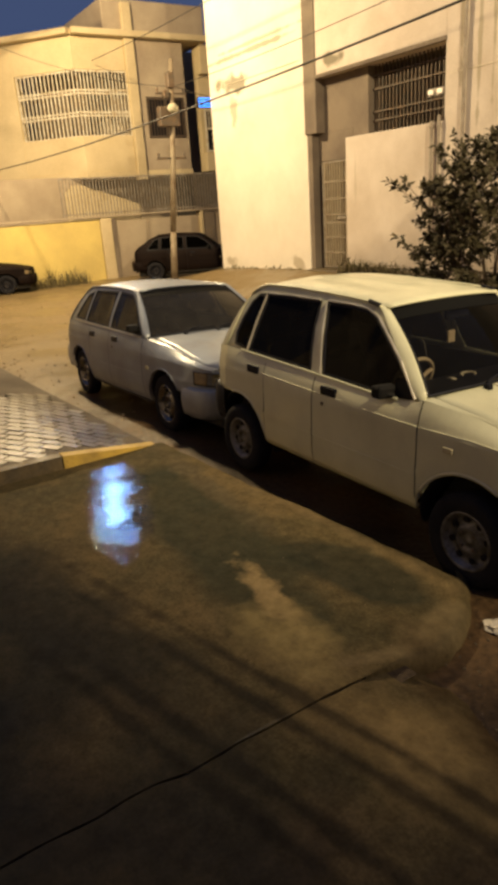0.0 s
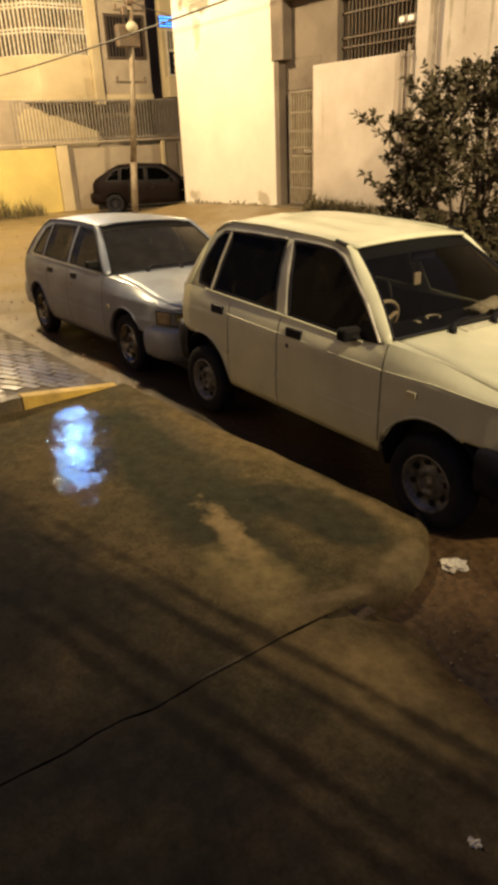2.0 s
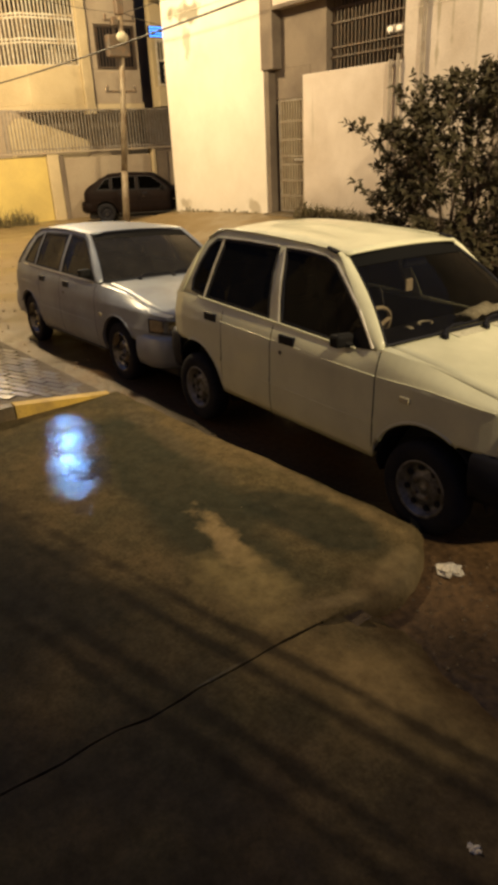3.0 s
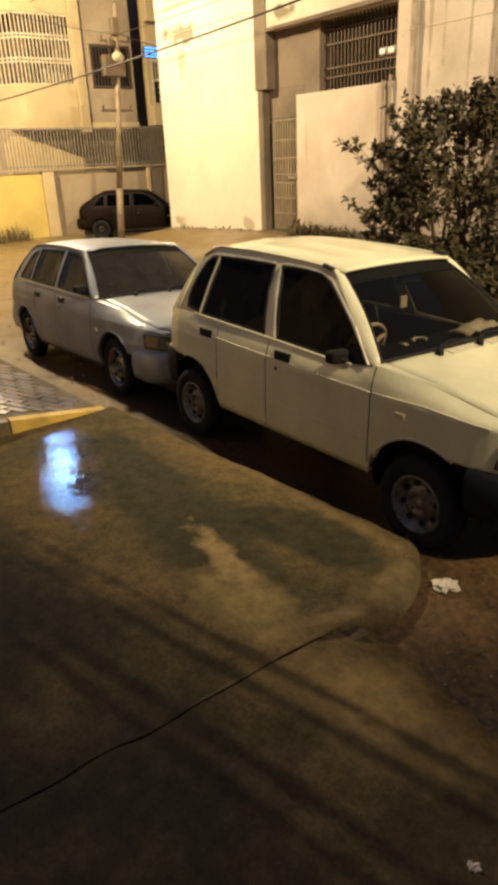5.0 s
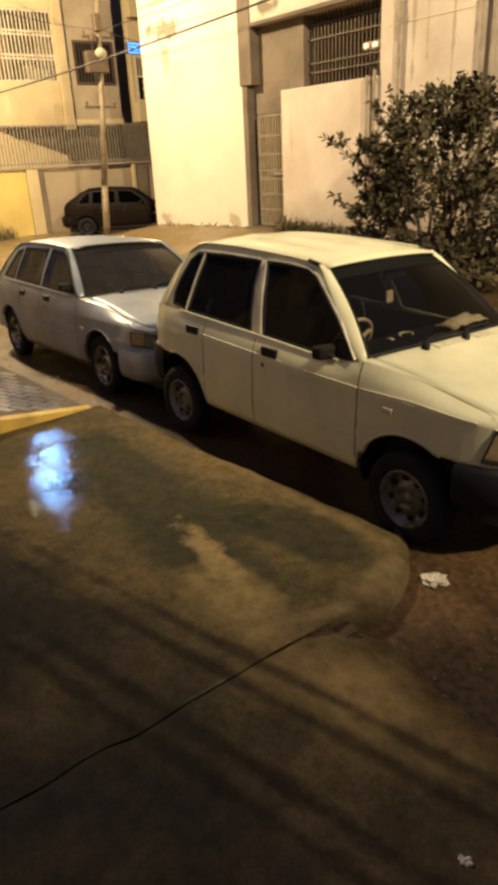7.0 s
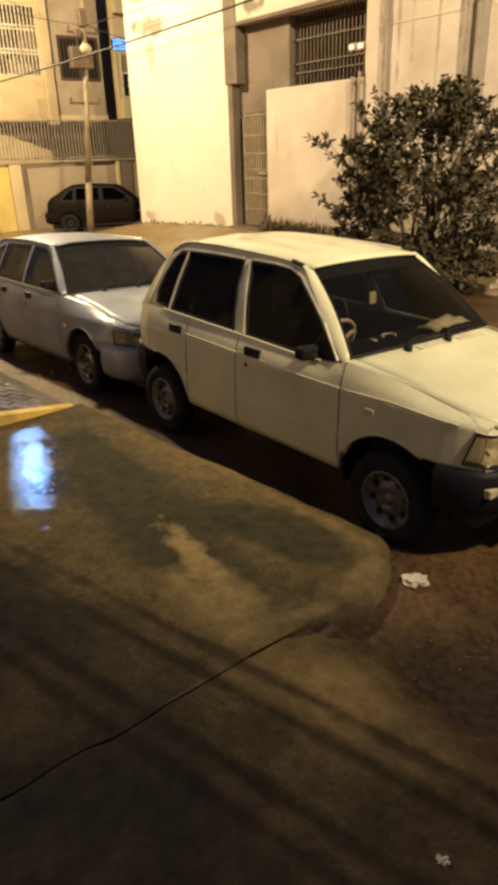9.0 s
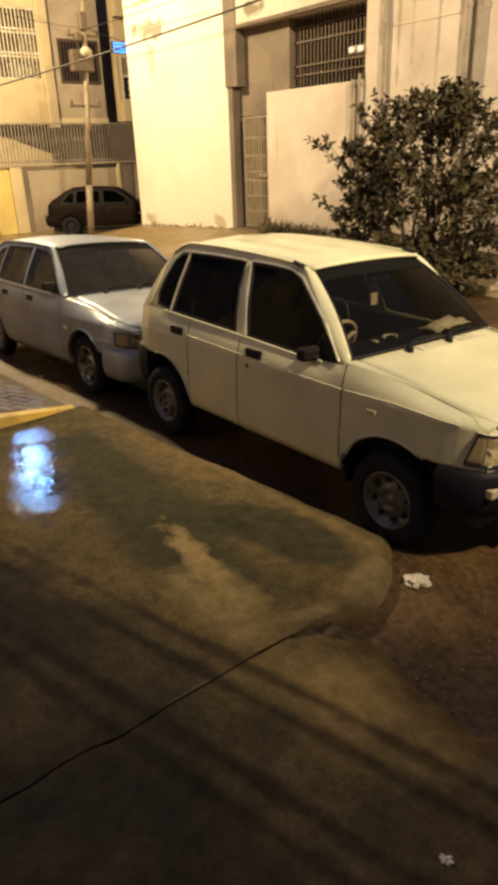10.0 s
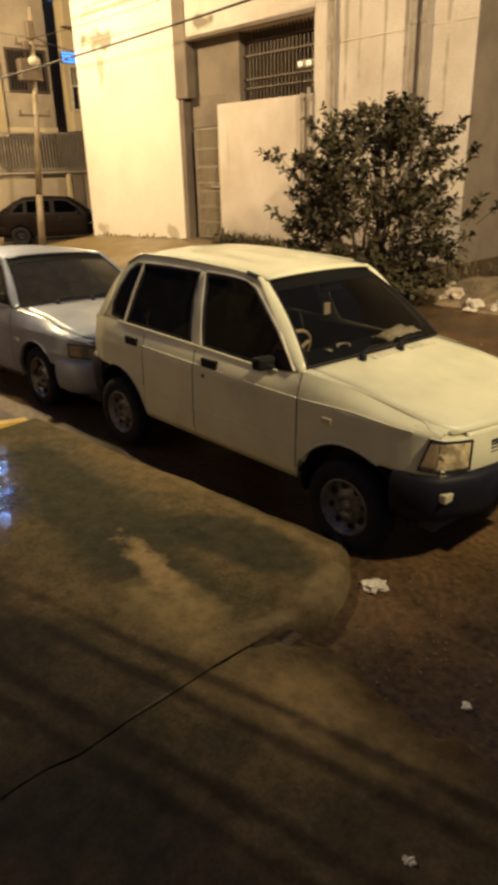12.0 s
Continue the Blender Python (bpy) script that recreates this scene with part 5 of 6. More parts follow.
    part("steering_wheel", bm, P["wheel_paint"], car, "steering wheel", smooth=True)
    bm = boxes((x1 + 0.10, x1 + 0.13, -0.10, 0.10, z1 - 0.10, z1 - 0.04), bevel=0.01)
    part("inner_mirror", bm, BLACK_PLASTIC, car)
    return car


CREAM = dict(
    x=[-0.48, -0.45, -0.36, -0.20, 0.0, 0.93, 1.50, 1.72, 1.86, 2.2, 2.5, 2.62, 2.70], hw=[0.555, 0.595, 0.648, 0.690, 0.703, 0.71, 0.71, 0.709, 0.708, 0.705, 0.69, 0.665, 0.615],
    zt=[0.925, 0.938, 0.950, 0.958, 0.956, 0.929, 0.905, 0.912, 0.945, 0.905, 0.845, 0.815, 0.795], zb=0.325, skirt=(0.62, 0.58), crease=0.80, arch=(0.38, 0.365), wheelbase=2.20, hub=0.262,
    creases=[[(1.42, 0.808), (1.845, 0.803)], [(1.86, 0.803), (2.2, 0.812), (2.58, 0.795)], [(0.37, 0.537), (0.925, 0.532)], [(0.938, 0.532), (1.84, 0.53)], [(0.33, 0.835), (0.925, 0.822)], [(0.94, 0.822), (1.22, 0.816)]],
    seams=(0.36, 0.93, 1.85), handles=(0.22, 1.09), handle_z=0.848, repeater=(2.07, 0.73), cowl=1.86, bow=0.10, hood_half=0.605, hood_crown=0.025,
    grille=(0.64, 0.72), roof_z=1.425, roof_fall=0.052, belt_z=0.93, belt_half=0.660, roof_half=0.470,
    windows=[[(-0.120, 0.985), (0.082, 0.968), (0.118, 1.17), (0.150, 1.362), (0.064, 1.358), (-0.014, 1.305), (-0.089, 1.18), (-0.132, 1.06)],
             [(0.108, 0.966), (0.862, 0.940), (0.800, 1.20), (0.782, 1.362), (0.176, 1.362), (0.146, 1.17)],
             [(0.988, 0.938), (1.46, 0.914), (1.60, 0.914), (1.775, 0.930), (1.618, 1.10), (1.417, 1.252), (1.335, 1.310), (1.240, 1.343), (1.094, 1.356), (0.852, 1.360), (0.914, 1.164)]],
    house=[(1.845, 0.900), (-0.290, 0.905), (-0.245, 0.98), (-0.185, 1.10), (-0.130, 1.255), (-0.050, 1.351), (0.045, 1.404), (0.14, 1.425), (0.5, 1.425), (0.8, 1.414), (1.07, 1.402), (1.23, 1.390), (1.325, 1.374), (1.385, 1.335)],
    rear_points=6, tuck=0.075, belt_run=(0.02, 1.66), gutter=[(-0.050, 1.352), (0.045, 1.404), (0.14, 1.425), (0.5, 1.425), (0.8, 1.415), (1.07, 1.403), (1.23, 1.391), (1.33, 1.374)], strip=WHITE_PAINT,
    trims=[[(0.095, 0.965), (0.132, 1.17), (0.163, 1.36)], [(0.16, 1.370), (0.45, 1.374), (0.775, 1.370)], [(0.972, 0.94), (0.900, 1.164), (0.845, 1.352)],
           [(0.86, 1.371), (1.094, 1.367), (1.244, 1.354), (1.345, 1.318), (1.425, 1.262), (1.628, 1.108), (1.790, 0.935)]], trim_width=0.008, trim_paint=TRIM,
    sail=[(1.52, 0.916), (1.60, 0.916), (1.770, 0.932), (1.675, 1.035)],
    screen=((1.85, 0.958), (1.345, 1.364)), screen_half=(0.632, 0.452), pillar=0.019, vents=[(-0.20, 0.06), (0.16, 0.42)], wipers=(0.28, 0.55),
    roof_run=(-0.02, 1.375), roof_crown=0.05, ribs=True, gate_bulge=0.07, bumper_z=(0.34, 0.585), rear_bumper_z=(0.34, 0.64), bumper_wrap=0.21,
    bumper_lamp=0.485, plate_z=0.44, lamp_in=0.74, lens=LENS, headlamp=dict(z0=0.600, z1=0.752, wrap=0.085, slant=0.045, rise=0.014, trim=BLACK_PLASTIC), mirror=(1.60, 0.945),
    tyre=0.262, rim=0.158, track=1.26, rim_label="dull steel wheel with round holes", spokes=8, hole=0.11, seat_x=1.05,
    side_glass=SIDE_GLASS, screen_glass=SCREEN_GLASS, bumper_paint=BLACK_PLASTIC, vent_paint=VENT, wheel_paint=CLOTH_PALE)

SILVER = dict(
    x=[-0.62, -0.55, -0.42, 0.0, 1.0, 1.9, 2.4, 2.8, 2.98, 3.08], hw=[0.66, 0.73, 0.77, 0.785, 0.79, 0.785, 0.775, 0.75, 0.70, 0.62],
    zt=[0.865, 0.89, 0.91, 0.91, 0.89, 0.872, 0.825, 0.75, 0.70, 0.675], zb=0.24, skirt=(0.46, 0.46), crease=0.72, arch=(0.345, 0.345), wheelbase=2.365, hub=0.28, creases=[[(0.42, 0.50), (1.01, 0.50)], [(1.03, 0.50), (1.91, 0.50)]],
    seams=(0.40, 1.02, 1.92), handles=(0.50, 1.20), handle_z=0.80, repeater=(2.05, 0.60), cowl=1.99, bow=0.13, hood_half=0.66, hood_crown=0.035,
    grille=(0.50, 0.56), roof_z=1.318, roof_fall=0.026, belt_z=0.885, belt_half=0.735, roof_half=0.53,
    windows=[[(-0.22, 0.94), (0.16, 0.935), (0.18, 1.258), (0.02, 1.215)], [(0.22, 0.93), (0.94, 0.912), (0.92, 1.278), (0.24, 1.27)],
             [(1.02, 0.908), (1.87, 0.895), (1.62, 1.10), (1.42, 1.232), (1.32, 1.262), (1.00, 1.28)]],
    house=[(1.98, 0.86), (-0.56, 0.885), (-0.47, 0.96), (-0.29, 1.11), (-0.12, 1.238), (0.05, 1.310), (0.4, 1.325), (1.36, 1.302), (1.44, 1.270)],
    rear_points=5, tuck=0.05, trims=[], trim_width=0.007, trim_paint=TRIM, sail=[(1.60, 0.905), (1.85, 0.900), (1.72, 1.01)],
    belt_run=(-0.2, 1.86), gutter=[(-0.12, 1.238), (0.05, 1.306), (0.4, 1.320), (0.9, 1.316), (1.34, 1.296), (1.42, 1.265)], strip=CHROME,
    screen=((1.97, 0.882), (1.395, 1.290)), screen_half=(0.68, 0.52), pillar=0.030, vents=[], wipers=(0.25, 0.52),
    roof_run=(-0.06, 1.40), roof_crown=0.05, ribs=False, gate_bulge=0.12, bumper_z=(0.24, 0.52), rear_bumper_z=(0.30, 0.58), bumper_wrap=0.36,
    bumper_lamp=None, plate_z=0.36, lamp_in=0.61, lens=LAMP_GLASS, headlamp=dict(z0=0.53, z1=0.635, wrap=0.16, slant=0.0, rise=0.02, trim=BLACK_PLASTIC), mirror=(1.72, 0.95),
    tyre=0.28, rim=0.18, track=1.37, rim_label="shiny alloy wheel", spokes=7, hole=0.14, seat_x=1.05,
    side_glass=DUSTY_GLASS, screen_glass=DUSTY_GLASS, bumper_paint=SILVER_PAINT, vent_paint=SILVER_PAINT, wheel_paint=BLACK_PLASTIC)

DARK = dict(SILVER, side_glass=BLACK_GLASS, screen_glass=BLACK_GLASS, bumper_paint=BLACK_PAINT, vent_paint=BLACK_PAINT, strip=BLACK_PLASTIC)

cream_car = make_car("cream_hatchback", "cream white small hatchback with black bumpers parked at the kerb", CREAM, pose(0, 0.72, 0, -1.8, 0, 0) , WHITE_PAINT, RIM_STEEL)
silver_car = make_car("silver_hatchback", "wet silver grey hatchback parked behind the cream car", SILVER, pose(-3.82, 0.83, -0.165, -3.0, -2.0, 0), SILVER_PAINT, RIM_ALLOY)
dark_car = make_car("dark_hatchback", "dark brown hatchback parked before the yellow house wall", DARK, pose(-16.2, 6.95, -0.11, 0, 0, 58), BLACK_PAINT, BLACK_PLASTIC)
copy_thing(dark_car, pose(-18.2, 0.2, -0.11, 0, 0, 75))["label"] = "dark car parked near the far street corner"

# things lying in and hanging in the cream car
cloth_bm = bmesh.new()
sheet(cloth_bm, lambda u, v: (1.66 + 0.15 * u, 0.92 + 0.34 * v, 0.978 + 0.02 * fbm(u * 3, v * 4, 2.0) + 0.05 * math.sin(3 * u) * math.sin(math.pi * v)), 12, 16)
slab("dust_cloth", thick(cloth_bm, 0.006), PAPER, "crumpled pale cloth lying on the car dashboard", "cloth", "", True)
charm = thing("hanging_charm", "pale square charm hanging from the inner mirror", "car charm", pose(1.44, 0.74, 1.06))
cbm = bmesh.new()
box(cbm, -0.008, 0.008, -0.030, 0.030, 0.055, 0.13, 0.006, 2)
part("card", cbm, CLOTH_PALE, charm)
cbm = bmesh.new()
tube(cbm, [(0, 0, 0.13), (0, 0, 0.30)], 0.002, 5)
part("string", cbm, WIRE, charm)

# pale coil added in place of a gleam on the dashboard
cord = bmesh.new()
tube(cord, [(1.645 + 0.035 * math.cos(a), 0.665 + 0.05 * math.sin(a), 0.965) for a in (0.3 + 0.42 * k for k in range(12))], 0.007, 6)
slab("cord", cord, PAPER, "pale coil added for a gleam on the car dashboard", "cord", "", True)
slip = bmesh.new()
sheet(slip, lambda u, v: (1.61 + 0.06 * u, 0.515 + 0.03 * v, 0.960 + 0.006 * math.sin(math.pi * u)), 6, 2)
slab("paper_slip", thick(slip, 0.002), PAPER, "small pale slip of paper on the car dashboard", "paper", "", True)

# ---- street things ----
pole = thing("utility_pole", "leaning steel utility pole with a lamp housing and meter box", "pole", pose(-14.0, 6.40, -0.14))
pb = bmesh.new()
tube(pb, [(0, 0, 0), (0, 0.12, 1.5)], [0.095, 0.088], 12)
part("pole_base", pb, POLE_STEEL, pole, "pale thick pole foot", True)
pb = bmesh.new()
tube(pb, [(0, 0.12, 1.48), (0, 0.30, 3.1), (0, 0.55, 5.9)], [0.085, 0.075, 0.06], 12)
part("pole_shaft", pb, POLE_STEEL, pole, "", True)
part("meter_box", boxes((-0.1, 0.12, 0.02, 0.62, 4.25, 4.75), bevel=0.02), DARK_IRON, pole, "dark meter box")
pb = bmesh.new()
bmesh.ops.create_uvsphere(pb, u_segments=16, v_segments=10, radius=0.15)
bmesh.ops.scale(pb, vec=(0.8, 1.0, 0.85), verts=pb.verts[:])
bmesh.ops.translate(pb, vec=(0.22, 0.36, 4.68), verts=pb.verts[:])
part("lamp_globe", pb, VENT, pole, "pale round lamp housing", True)
part("switch_box", boxes((-0.08, 0.1, 0.35, 0.55, 5.2, 5.6), (-0.05, 0.08, 0.2, 0.36, 4.95, 5.15), bevel=0.02), DARK_IRON, pole)
part("cross_arm", boxes((-0.03, 0.03, -0.15, 0.75, 3.42, 3.48), bevel=0.005), DARK_IRON, pole)
part("cross_arm", boxes((-0.03, 0.03, 0.0, 0.9, 5.05, 5.10), bevel=0.005), DARK_IRON, pole)
for y, z in ((-0.1, 3.48), (0.7, 3.48), (0.05, 5.10), (0.85, 5.10)):
    pb = bmesh.new()
    tube(pb, [(0, y, z), (0, y, z + 0.05), (0, y, z + 0.06), (0, y, z + 0.12)], [0.03, 0.03, 0.045, 0.02], 8)
    part("insulator", pb, DARK_IRON, pole)

sign = thing("led_sign", "small blue LED dot sign on the house corner", "sign", pose(-13.94, 7.93, 4.72))
part("sign_case", boxes((-0.10, 0.0, -0.28, 0.28, -0.13, 0.13), bevel=0.01), BLACK_PLASTIC, sign)
for j in range(4):
    for k in range(9):
        part("led_dot", boxes((0.0, 0.012, -0.25 + 0.0625 * k - 0.017, -0.25 + 0.0625 * k + 0.017, -0.10 + 0.065 * j - 0.016, -0.10 + 0.065 * j + 0.016)), LED_BLUE, sign)


def cable(name, label, a, b, sag, r, kinks=()):
    bm = bmesh.new()
    n = 40
    pts = []
    for k in range(n + 1):
        u = k / n
        p = Vector(a).lerp(Vector(b), u)
        p.z -= sag * 4 * u * (1 - u)
        pts.append(p)
    tube(bm, pts, r, 6)
    return slab(name, bm, WIRE, label, "cable", "", True)


cable("street_cable", "black cable slung along the street", (-19.0, 2.86, 3.42), (14.5, 4.5, 5.15), 0.54, 0.014)
cable("thin_cable", "thin wire slung along the house front", (-14.0, 6.95, 5.1), (9.0, 7.3, 6.6), 0.5, 0.008)
cable("thin_cable", "thin wire from the pole to the corner", (-14.0, 6.95, 5.12), (-13.9, 8.0, 4.86), 0.02, 0.010)
cable("thin_cable", "thin wire high across the house front", (-18.8, 6.6, 6.6), (9.0, 7.0, 7.6), 0.5, 0.010)
cable("thin_cable", "thin wire from the pole across the street", (-14.0, 6.9, 5.1), (-17.4, 2.2, 7.0), 0.3, 0.008)

# street lamps that light the place
for nm, lab, px, py, tip in (("street_lamp", "tall sodium street lamp on a curved arm", -12.6, -2.4, (-12.6, 1.6, 8.56)), ("street_lamp", "tall LED street lamp at the crossing", -17.4, 2.2, (-16.3, 4.4, 7.84)),
                             ("street_lamp", "tall sodium street lamp down the street", 9.0, 6.9, (9.0, 1.3, 8.76))):
    st = thing(nm, lab, "street lamp", pose(px, py, -0.1), "street lamps")
    t = Vector(tip) - Vector((px, py, -0.1))
    pb = bmesh.new()
    tube(pb, [(0, 0, 0), (0, 0, t.z - 0.9), (t.x * 0.2, t.y * 0.2, t.z - 0.2), (t.x * 0.6, t.y * 0.6, t.z + 0.02), (t.x, t.y, t.z + 0.06)], [0.09, 0.07, 0.05, 0.045, 0.04], 10)
    part("lamp_post", pb, POLE_STEEL, st, "", True)
    part("lamp_head", boxes((t.x - 0.16, t.x + 0.16, t.y - 0.3, t.y + 0.3, t.z + 0.06, t.z + 0.16), bevel=0.03), GREY_IRON, st)

# ---- bush before the white house ----
def leaf(bm, p, way, up, size, rnd):
    """A folded pointed leaf."""
    side = way.cross(up).normalized()
    up = side.cross(way).normalized()
    w = size * rnd.uniform(0.26, 0.36)
    a, c = p, p + way * size - up * size * 0.18
    b1, b2 = p + way * size * 0.45 + side * w - up * size * 0.05, p + way * size * 0.45 - side * w - up * size * 0.05
    m = p + way * size * 0.5 + up * size * 0.07
    va, vb1, vc, vb2, vm = (bm.verts.new(q) for q in (a, b1, c, b2, m))
    for tri in ((va, vb1, vm), (vb1, vc, vm), (vc, vb2, vm), (vb2, va, vm)):
        bm.faces.new(tri)


def bush(name, label, centre, size, sprigs, seed, leafy=(14, 24), leaf_size=(0.09, 0.15)):
    rnd = random.Random(seed)
    ob = thing(name, label, "bush", pose(*centre))
    sx, sy, sz = size
    wood, crown = bmesh.new(), bmesh.new()
    limbs = []
    for k in range(9):
        a = rnd.uniform(0, 2 * math.pi)
        r = rnd.uniform(0.25, 0.8)
        tip = Vector((sx * r * math.cos(a), sy * r * math.sin(a), sz * rnd.uniform(0.55, 0.95)))
        pts = [Vector((0.1 * math.cos(a), 0.1 * math.sin(a), 0))]
        for u in (0.35, 0.7, 1.0):
            pts.append(tip * u + Vector((rnd.gauss(0, 0.08), rnd.gauss(0, 0.08), 0.12 * math.sin(math.pi * u))))
        tube(wood, pts, [0.034, 0.024, 0.014, 0.007], 6)
        limbs.append(pts)
    for k in range(sprigs):
        # points of an uneven rounded mass, thinner towards the top at one side
        a, h = rnd.uniform(0, 2 * math.pi), rnd.random() ** 1.1
        lump = 1 + 0.62 * fbm(math.cos(a) * 1.6, math.sin(a) * 1.6, h * 3 + seed, 1.5, 3)
        rad = lump * math.sqrt(max(0.05, 1 - (abs(h - 0.42) / 0.62) ** 2.4)) * rnd.uniform(0.2, 1.0) ** 0.55
        base = Vector((sx * rad * math.cos(a), sy * rad * math.sin(a), 0.08 + sz * h * (1 + 0.12 * fbm(a, h, seed))))
        if base.x < -0.25 * sx and h > 0.80 and rnd.random() < 0.6:
            continue
        out = (base - Vector((0, 0, sz * 0.3))).normalized()
        out = (out + Vector((rnd.gauss(0, 0.45), rnd.gauss(0, 0.45), rnd.uniform(-0.1, 0.7)))).normalized()
        length = rnd.uniform(0.14, 0.34)
        tip = base + out * length
        tube(wood, [base - out * 0.22, base, tip], [0.008, 0.006, 0.003], 4)
        for j in range(rnd.randint(*leafy)):
            u = rnd.random()
            d = Vector((rnd.gauss(0, 1), rnd.gauss(0, 1), rnd.gauss(0.1, 0.8))).normalized()
            d = (d + out * 0.7).normalized()
            leaf(crown, base.lerp(tip, u) + d * 0.015, d, Vector((rnd.gauss(0, 0.4), rnd.gauss(0, 0.4), 1)).normalized(), rnd.uniform(*leaf_size), rnd)
    part("stem", wood, BARK, ob)
    part("crown", crown, LEAF, ob, "dark green pointed leaves")
    return ob


bush("bush", "large leafy dark green bush before the beige wall", (-2.82, 6.55, 0.10), (1.42, 0.9, 2.42), 640, 5, (12, 19), (0.08, 0.15))


def weeds(name, label, x0, x1, y0, y1, n, tall, seed, zf):
    rnd = random.Random(seed)
    bm = bmesh.new()
    for k in range(n):
        x, y = rnd.uniform(x0, x1), rnd.uniform(y0, y1)
        z = zf(x, y) - 0.02
        h = rnd.uniform(0.3, 1.0) * tall * (0.5 + abs(fbm(x, y, seed, 2.0)))
        d = Vector((rnd.gauss(0, 0.3), rnd.gauss(0, 0.3), 1)).normalized()
        s = Vector((d.y, -d.x, 0.0)).normalized() if abs(d.x) + abs(d.y) > 1e-3 else Vector((1, 0, 0))
        p = Vector((x, y, z))
        w = rnd.uniform(0.006, 0.014)
        q = p + d * h * 0.6
        r = p + d * h + Vector((d.x, d.y, -0.1)) * h * 0.5
        vs = [bm.verts.new(v) for v in (p - s * w, p + s * w, q + s * w * 0.8, q - s * w * 0.8, r)]
        bm.faces.new(vs[:4])
        bm.faces.new((vs[3], vs[2], vs[4]))
        if rnd.random() < 0.5:
            leaf(bm, q, (d + Vector((rnd.gauss(0, 0.8), rnd.gauss(0, 0.8), 0))).normalized(), Vector((0, 0, 1)), rnd.uniform(0.05, 0.10), rnd)
    return slab(name, bm, LEAF_DRY, label, "weeds", "stuff")


weeds("weeds", "dry weeds at the foot of the porch wall", -8.05, -6.2, 7.55, 7.95, 420, 0.55, 11, road_z)
weeds("weeds", "low dry weeds along the house foot", -13.7, -9.8, 7.7, 7.95, 130, 0.12, 12, road_z)
weeds("weeds", "dry weeds round the bush", -6.2, -1.0, 6.6, 7.9, 500, 0.40, 13, road_z)
weeds("weeds", "green weeds along the yellow boundary wall", -17.9, -17.2, 3.0, 5.0, 420, 0.75, 14, road_z)

# ---- litter and stones ----
def crumple(name, label, place, size, material, seed, flat=0.35, category="litter"):
    bm = bmesh.new()
    bmesh.ops.create_icosphere(bm, subdivisions=3, radius=1.0)
    for v in bm.verts:
        k = 1 + 0.9 * noise.noise(v.co * 1.7 + Vector((seed, 0, 0))) + 0.35 * noise.noise(v.co * 5 + Vector((0, seed, 0)))
        v.co = Vector((v.co.x * size * k, v.co.y * size * 0.75 * k, max(-0.2, v.co.z) * size * flat * k))
    ob = slab(name, bm, material, label, category, "")
    ob.matrix_world = pose(*place, 0, 0, seed * 37)
    return ob


crumple("paper_scrap", "crumpled pale paper in the mud by the wheel", (2.56, -0.15, road_z(2.56, -0.15) + 0.012), 0.058, PAPER, 1)
crumple("paper_scrap", "small torn paper scrap on the wet apron", (3.54, -1.25, 0.09), 0.022, PAPER, 2)
crumple("paper_scrap", "small white scrap on the mud", (3.29, -0.50, road_z(3.29, -0.50) + 0.008), 0.022, PAPER, 3)
for n, (x, y, s) in enumerate(((-1.05, 6.45, 0.16), (-0.55, 6.15, 0.14), (-0.2, 6.25, 0.13), (-1.3, 6.75, 0.10), (0.3, 6.2, 0.15), (-0.8, 6.8, 0.12))):
    crumple("rubbish_bag", "pale crumpled plastic bag on the rubbish heap", (x, y, road_z(x, y) + 0.03), s, PAPER if n % 3 else CLOTH_PALE, n + 5, 0.8, "rubbish")
heap = bmesh.new()
sheet(heap, lambda u, v: (-1.9 + 3.4 * u, 6.0 + 1.5 * v, road_z(-1.9 + 3.4 * u, 6.0 + 1.5 * v) - 0.03 + 0.30 * math.sin(math.pi * u) * math.sin(math.pi * v) * (0.6 + 0.7 * fbm(u * 5, v * 3, 8.0))), 40, 20)
slab("earth_mound", heap, EARTH, "low mound of bare earth by the wall", "earth mound", "", True)


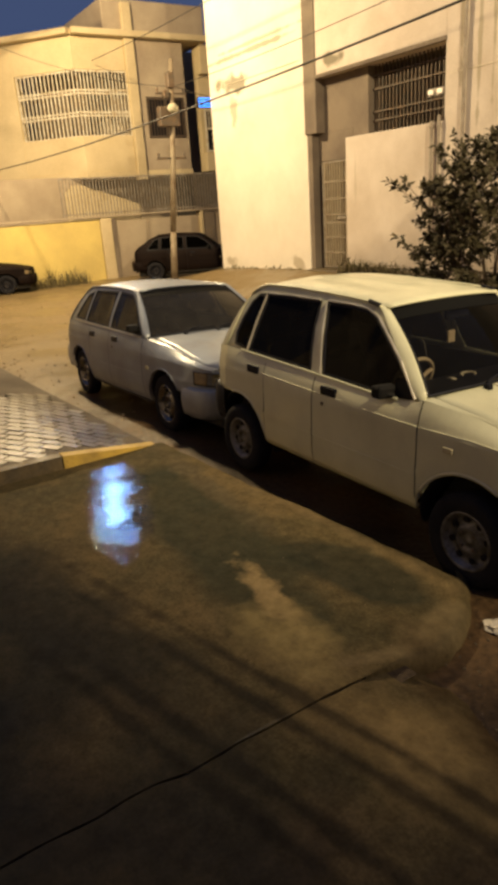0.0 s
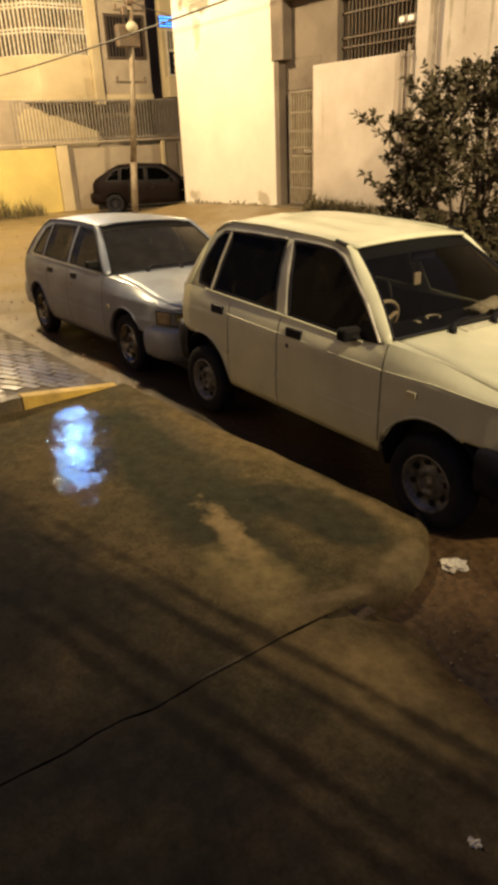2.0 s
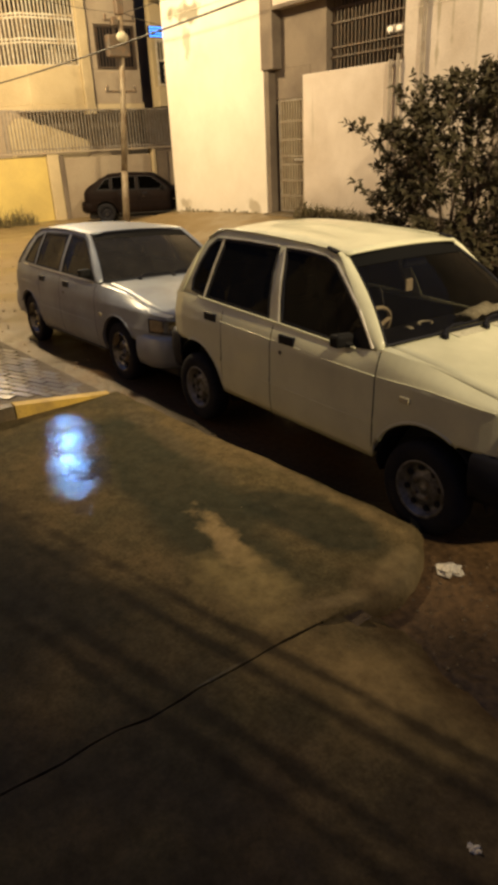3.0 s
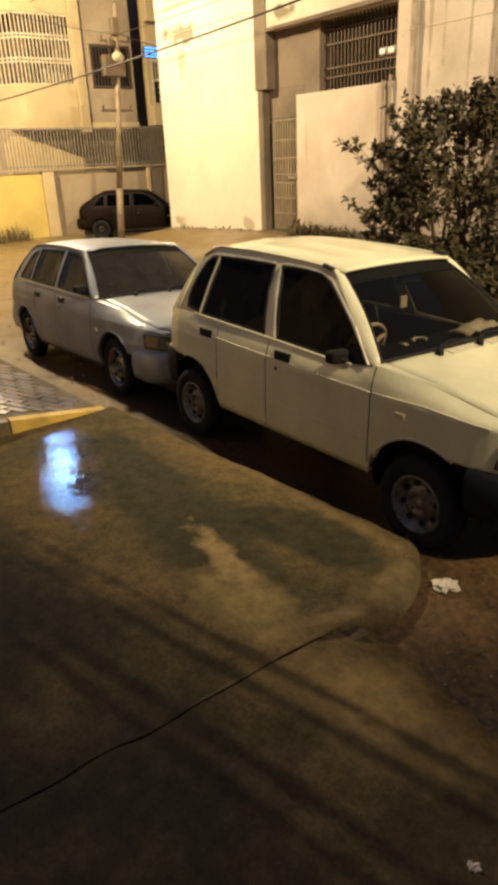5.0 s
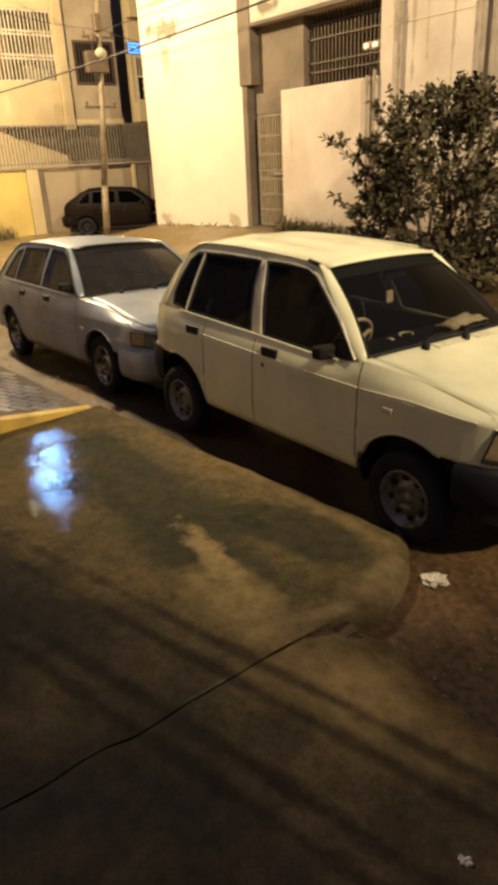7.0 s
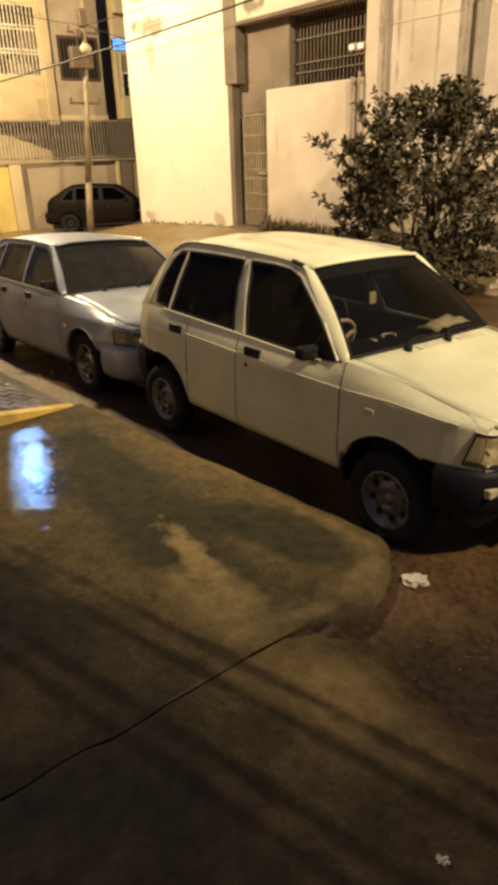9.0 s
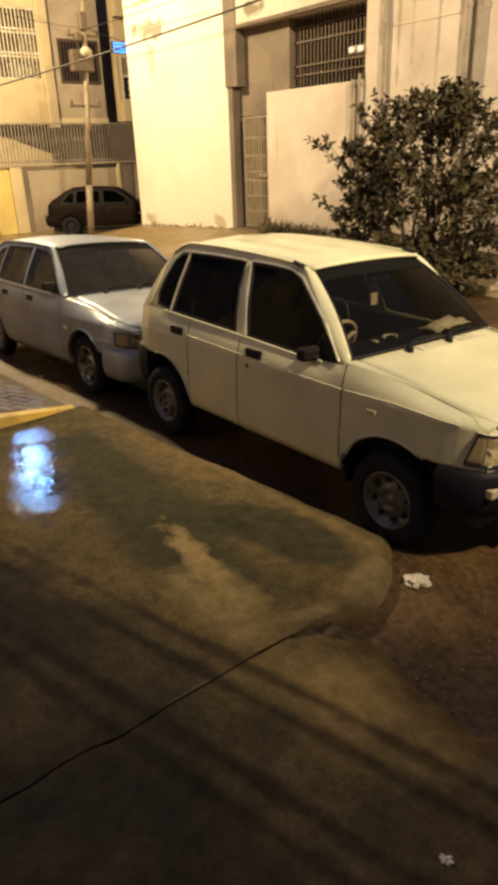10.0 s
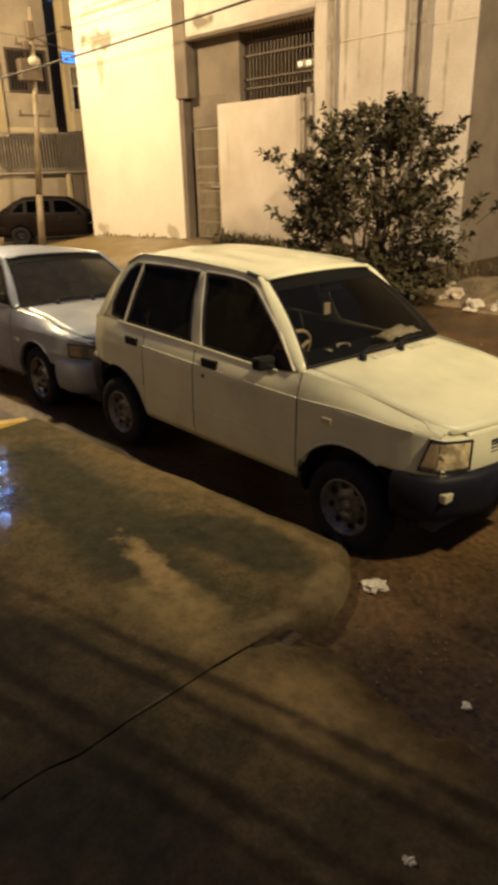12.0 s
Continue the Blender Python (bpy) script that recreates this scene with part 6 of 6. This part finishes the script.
def stones(name, label, spots, n, size, seed, zf, material):
    rnd = random.Random(seed)
    bm = bmesh.new()
    for k in range(n):
        cx, cy, sx, sy = spots[k % len(spots)]
        x, y = rnd.gauss(cx, sx), rnd.gauss(cy, sy)
        r = rnd.uniform(0.4, 1.0) * size
        z = zf(x, y) + r * 0.15
        top = [bm.verts.new((x + r * rnd.uniform(0.7, 1.2) * math.cos(a), y + r * rnd.uniform(0.6, 1.1) * math.sin(a), z - r * 0.3)) for a in (math.pi * i / 3 for i in range(6))]
        peak = [bm.verts.new((x + 0.5 * r * math.cos(a), y + 0.45 * r * math.sin(a), z + r * rnd.uniform(0.3, 0.6))) for a in (math.pi * 2 * i / 3 for i in range(3))]
        bm.faces.new(peak)
        for i in range(3):
            bm.faces.new((top[2 * i], top[2 * i + 1], peak[i]))
            bm.faces.new((top[2 * i + 1], top[(2 * i + 2) % 6], peak[(i + 1) % 3], peak[i]))
    return slab(name, bm, material, label, "gravel", "stuff")


stones("gravel", "loose gravel and grit in the mud", [(2.7, -0.15, 0.25, 0.18), (3.3, 0.3, 0.6, 0.5), (2.9, -0.4, 0.3, 0.15)], 130, 0.011, 21, road_z, CONCRETE_EDGE)
stones("gravel", "small stones strewn on the street", [(-4.5, 2.5, 3, 2), (-8, 3.0, 3, 2), (-6, -0.4, 2, 0.4), (-11, 5.0, 2, 1.5)], 420, 0.03, 22, road_z, EARTH)
stones("grit", "fine pale grit strewn on the apron", [(1.6, -0.6, 0.5, 0.3), (2.1, -0.35, 0.25, 0.15), (1.0, -1.0, 0.6, 0.3)], 24, 0.004, 23, slab_z, EARTH)

# ---- pavers of the ramp, last ----
pbm = bmesh.new()
box(pbm, -0.098, 0.098, -0.048, 0.048, -0.05, 0.0, 0.006)
first_paver = None
rnd = random.Random(4)
count = 0
for i in range(40):
    for j in range(40):
        # basket of bricks laid slantwise
        a = radians(32)
        u, v = (i - 20) * 0.205 + (0.1025 if j % 2 else 0), (j - 20) * 0.105
        x, y = -2.1 + u * math.cos(a) - v * math.sin(a), -1.5 + u * math.sin(a) + v * math.cos(a)
        if not (-3.35 < x < -0.98 and -2.9 < y < -0.46 - 0.05 * (x + 0.98) * -1) or count >= 300:
            continue
        lean = math.degrees(math.atan((ramp_z(x, y + 0.03) - ramp_z(x, y - 0.03)) / 0.06))
        m = pose(x, y, ramp_z(x, y) + rnd.uniform(-0.003, 0.002), lean, 0, 0) @ pose(0, 0, 0, rnd.uniform(-0.9, 0.9), rnd.uniform(-0.9, 0.9), 32 + rnd.uniform(-1.5, 1.5))
        if first_paver is None:
            first_paver = part("paver", pbm, PAVER, pav)
            ob = first_paver
        else:
            ob = new("paver", first_paver.data)
            ob.parent = pav
        ob.matrix_world = m
        count += 1
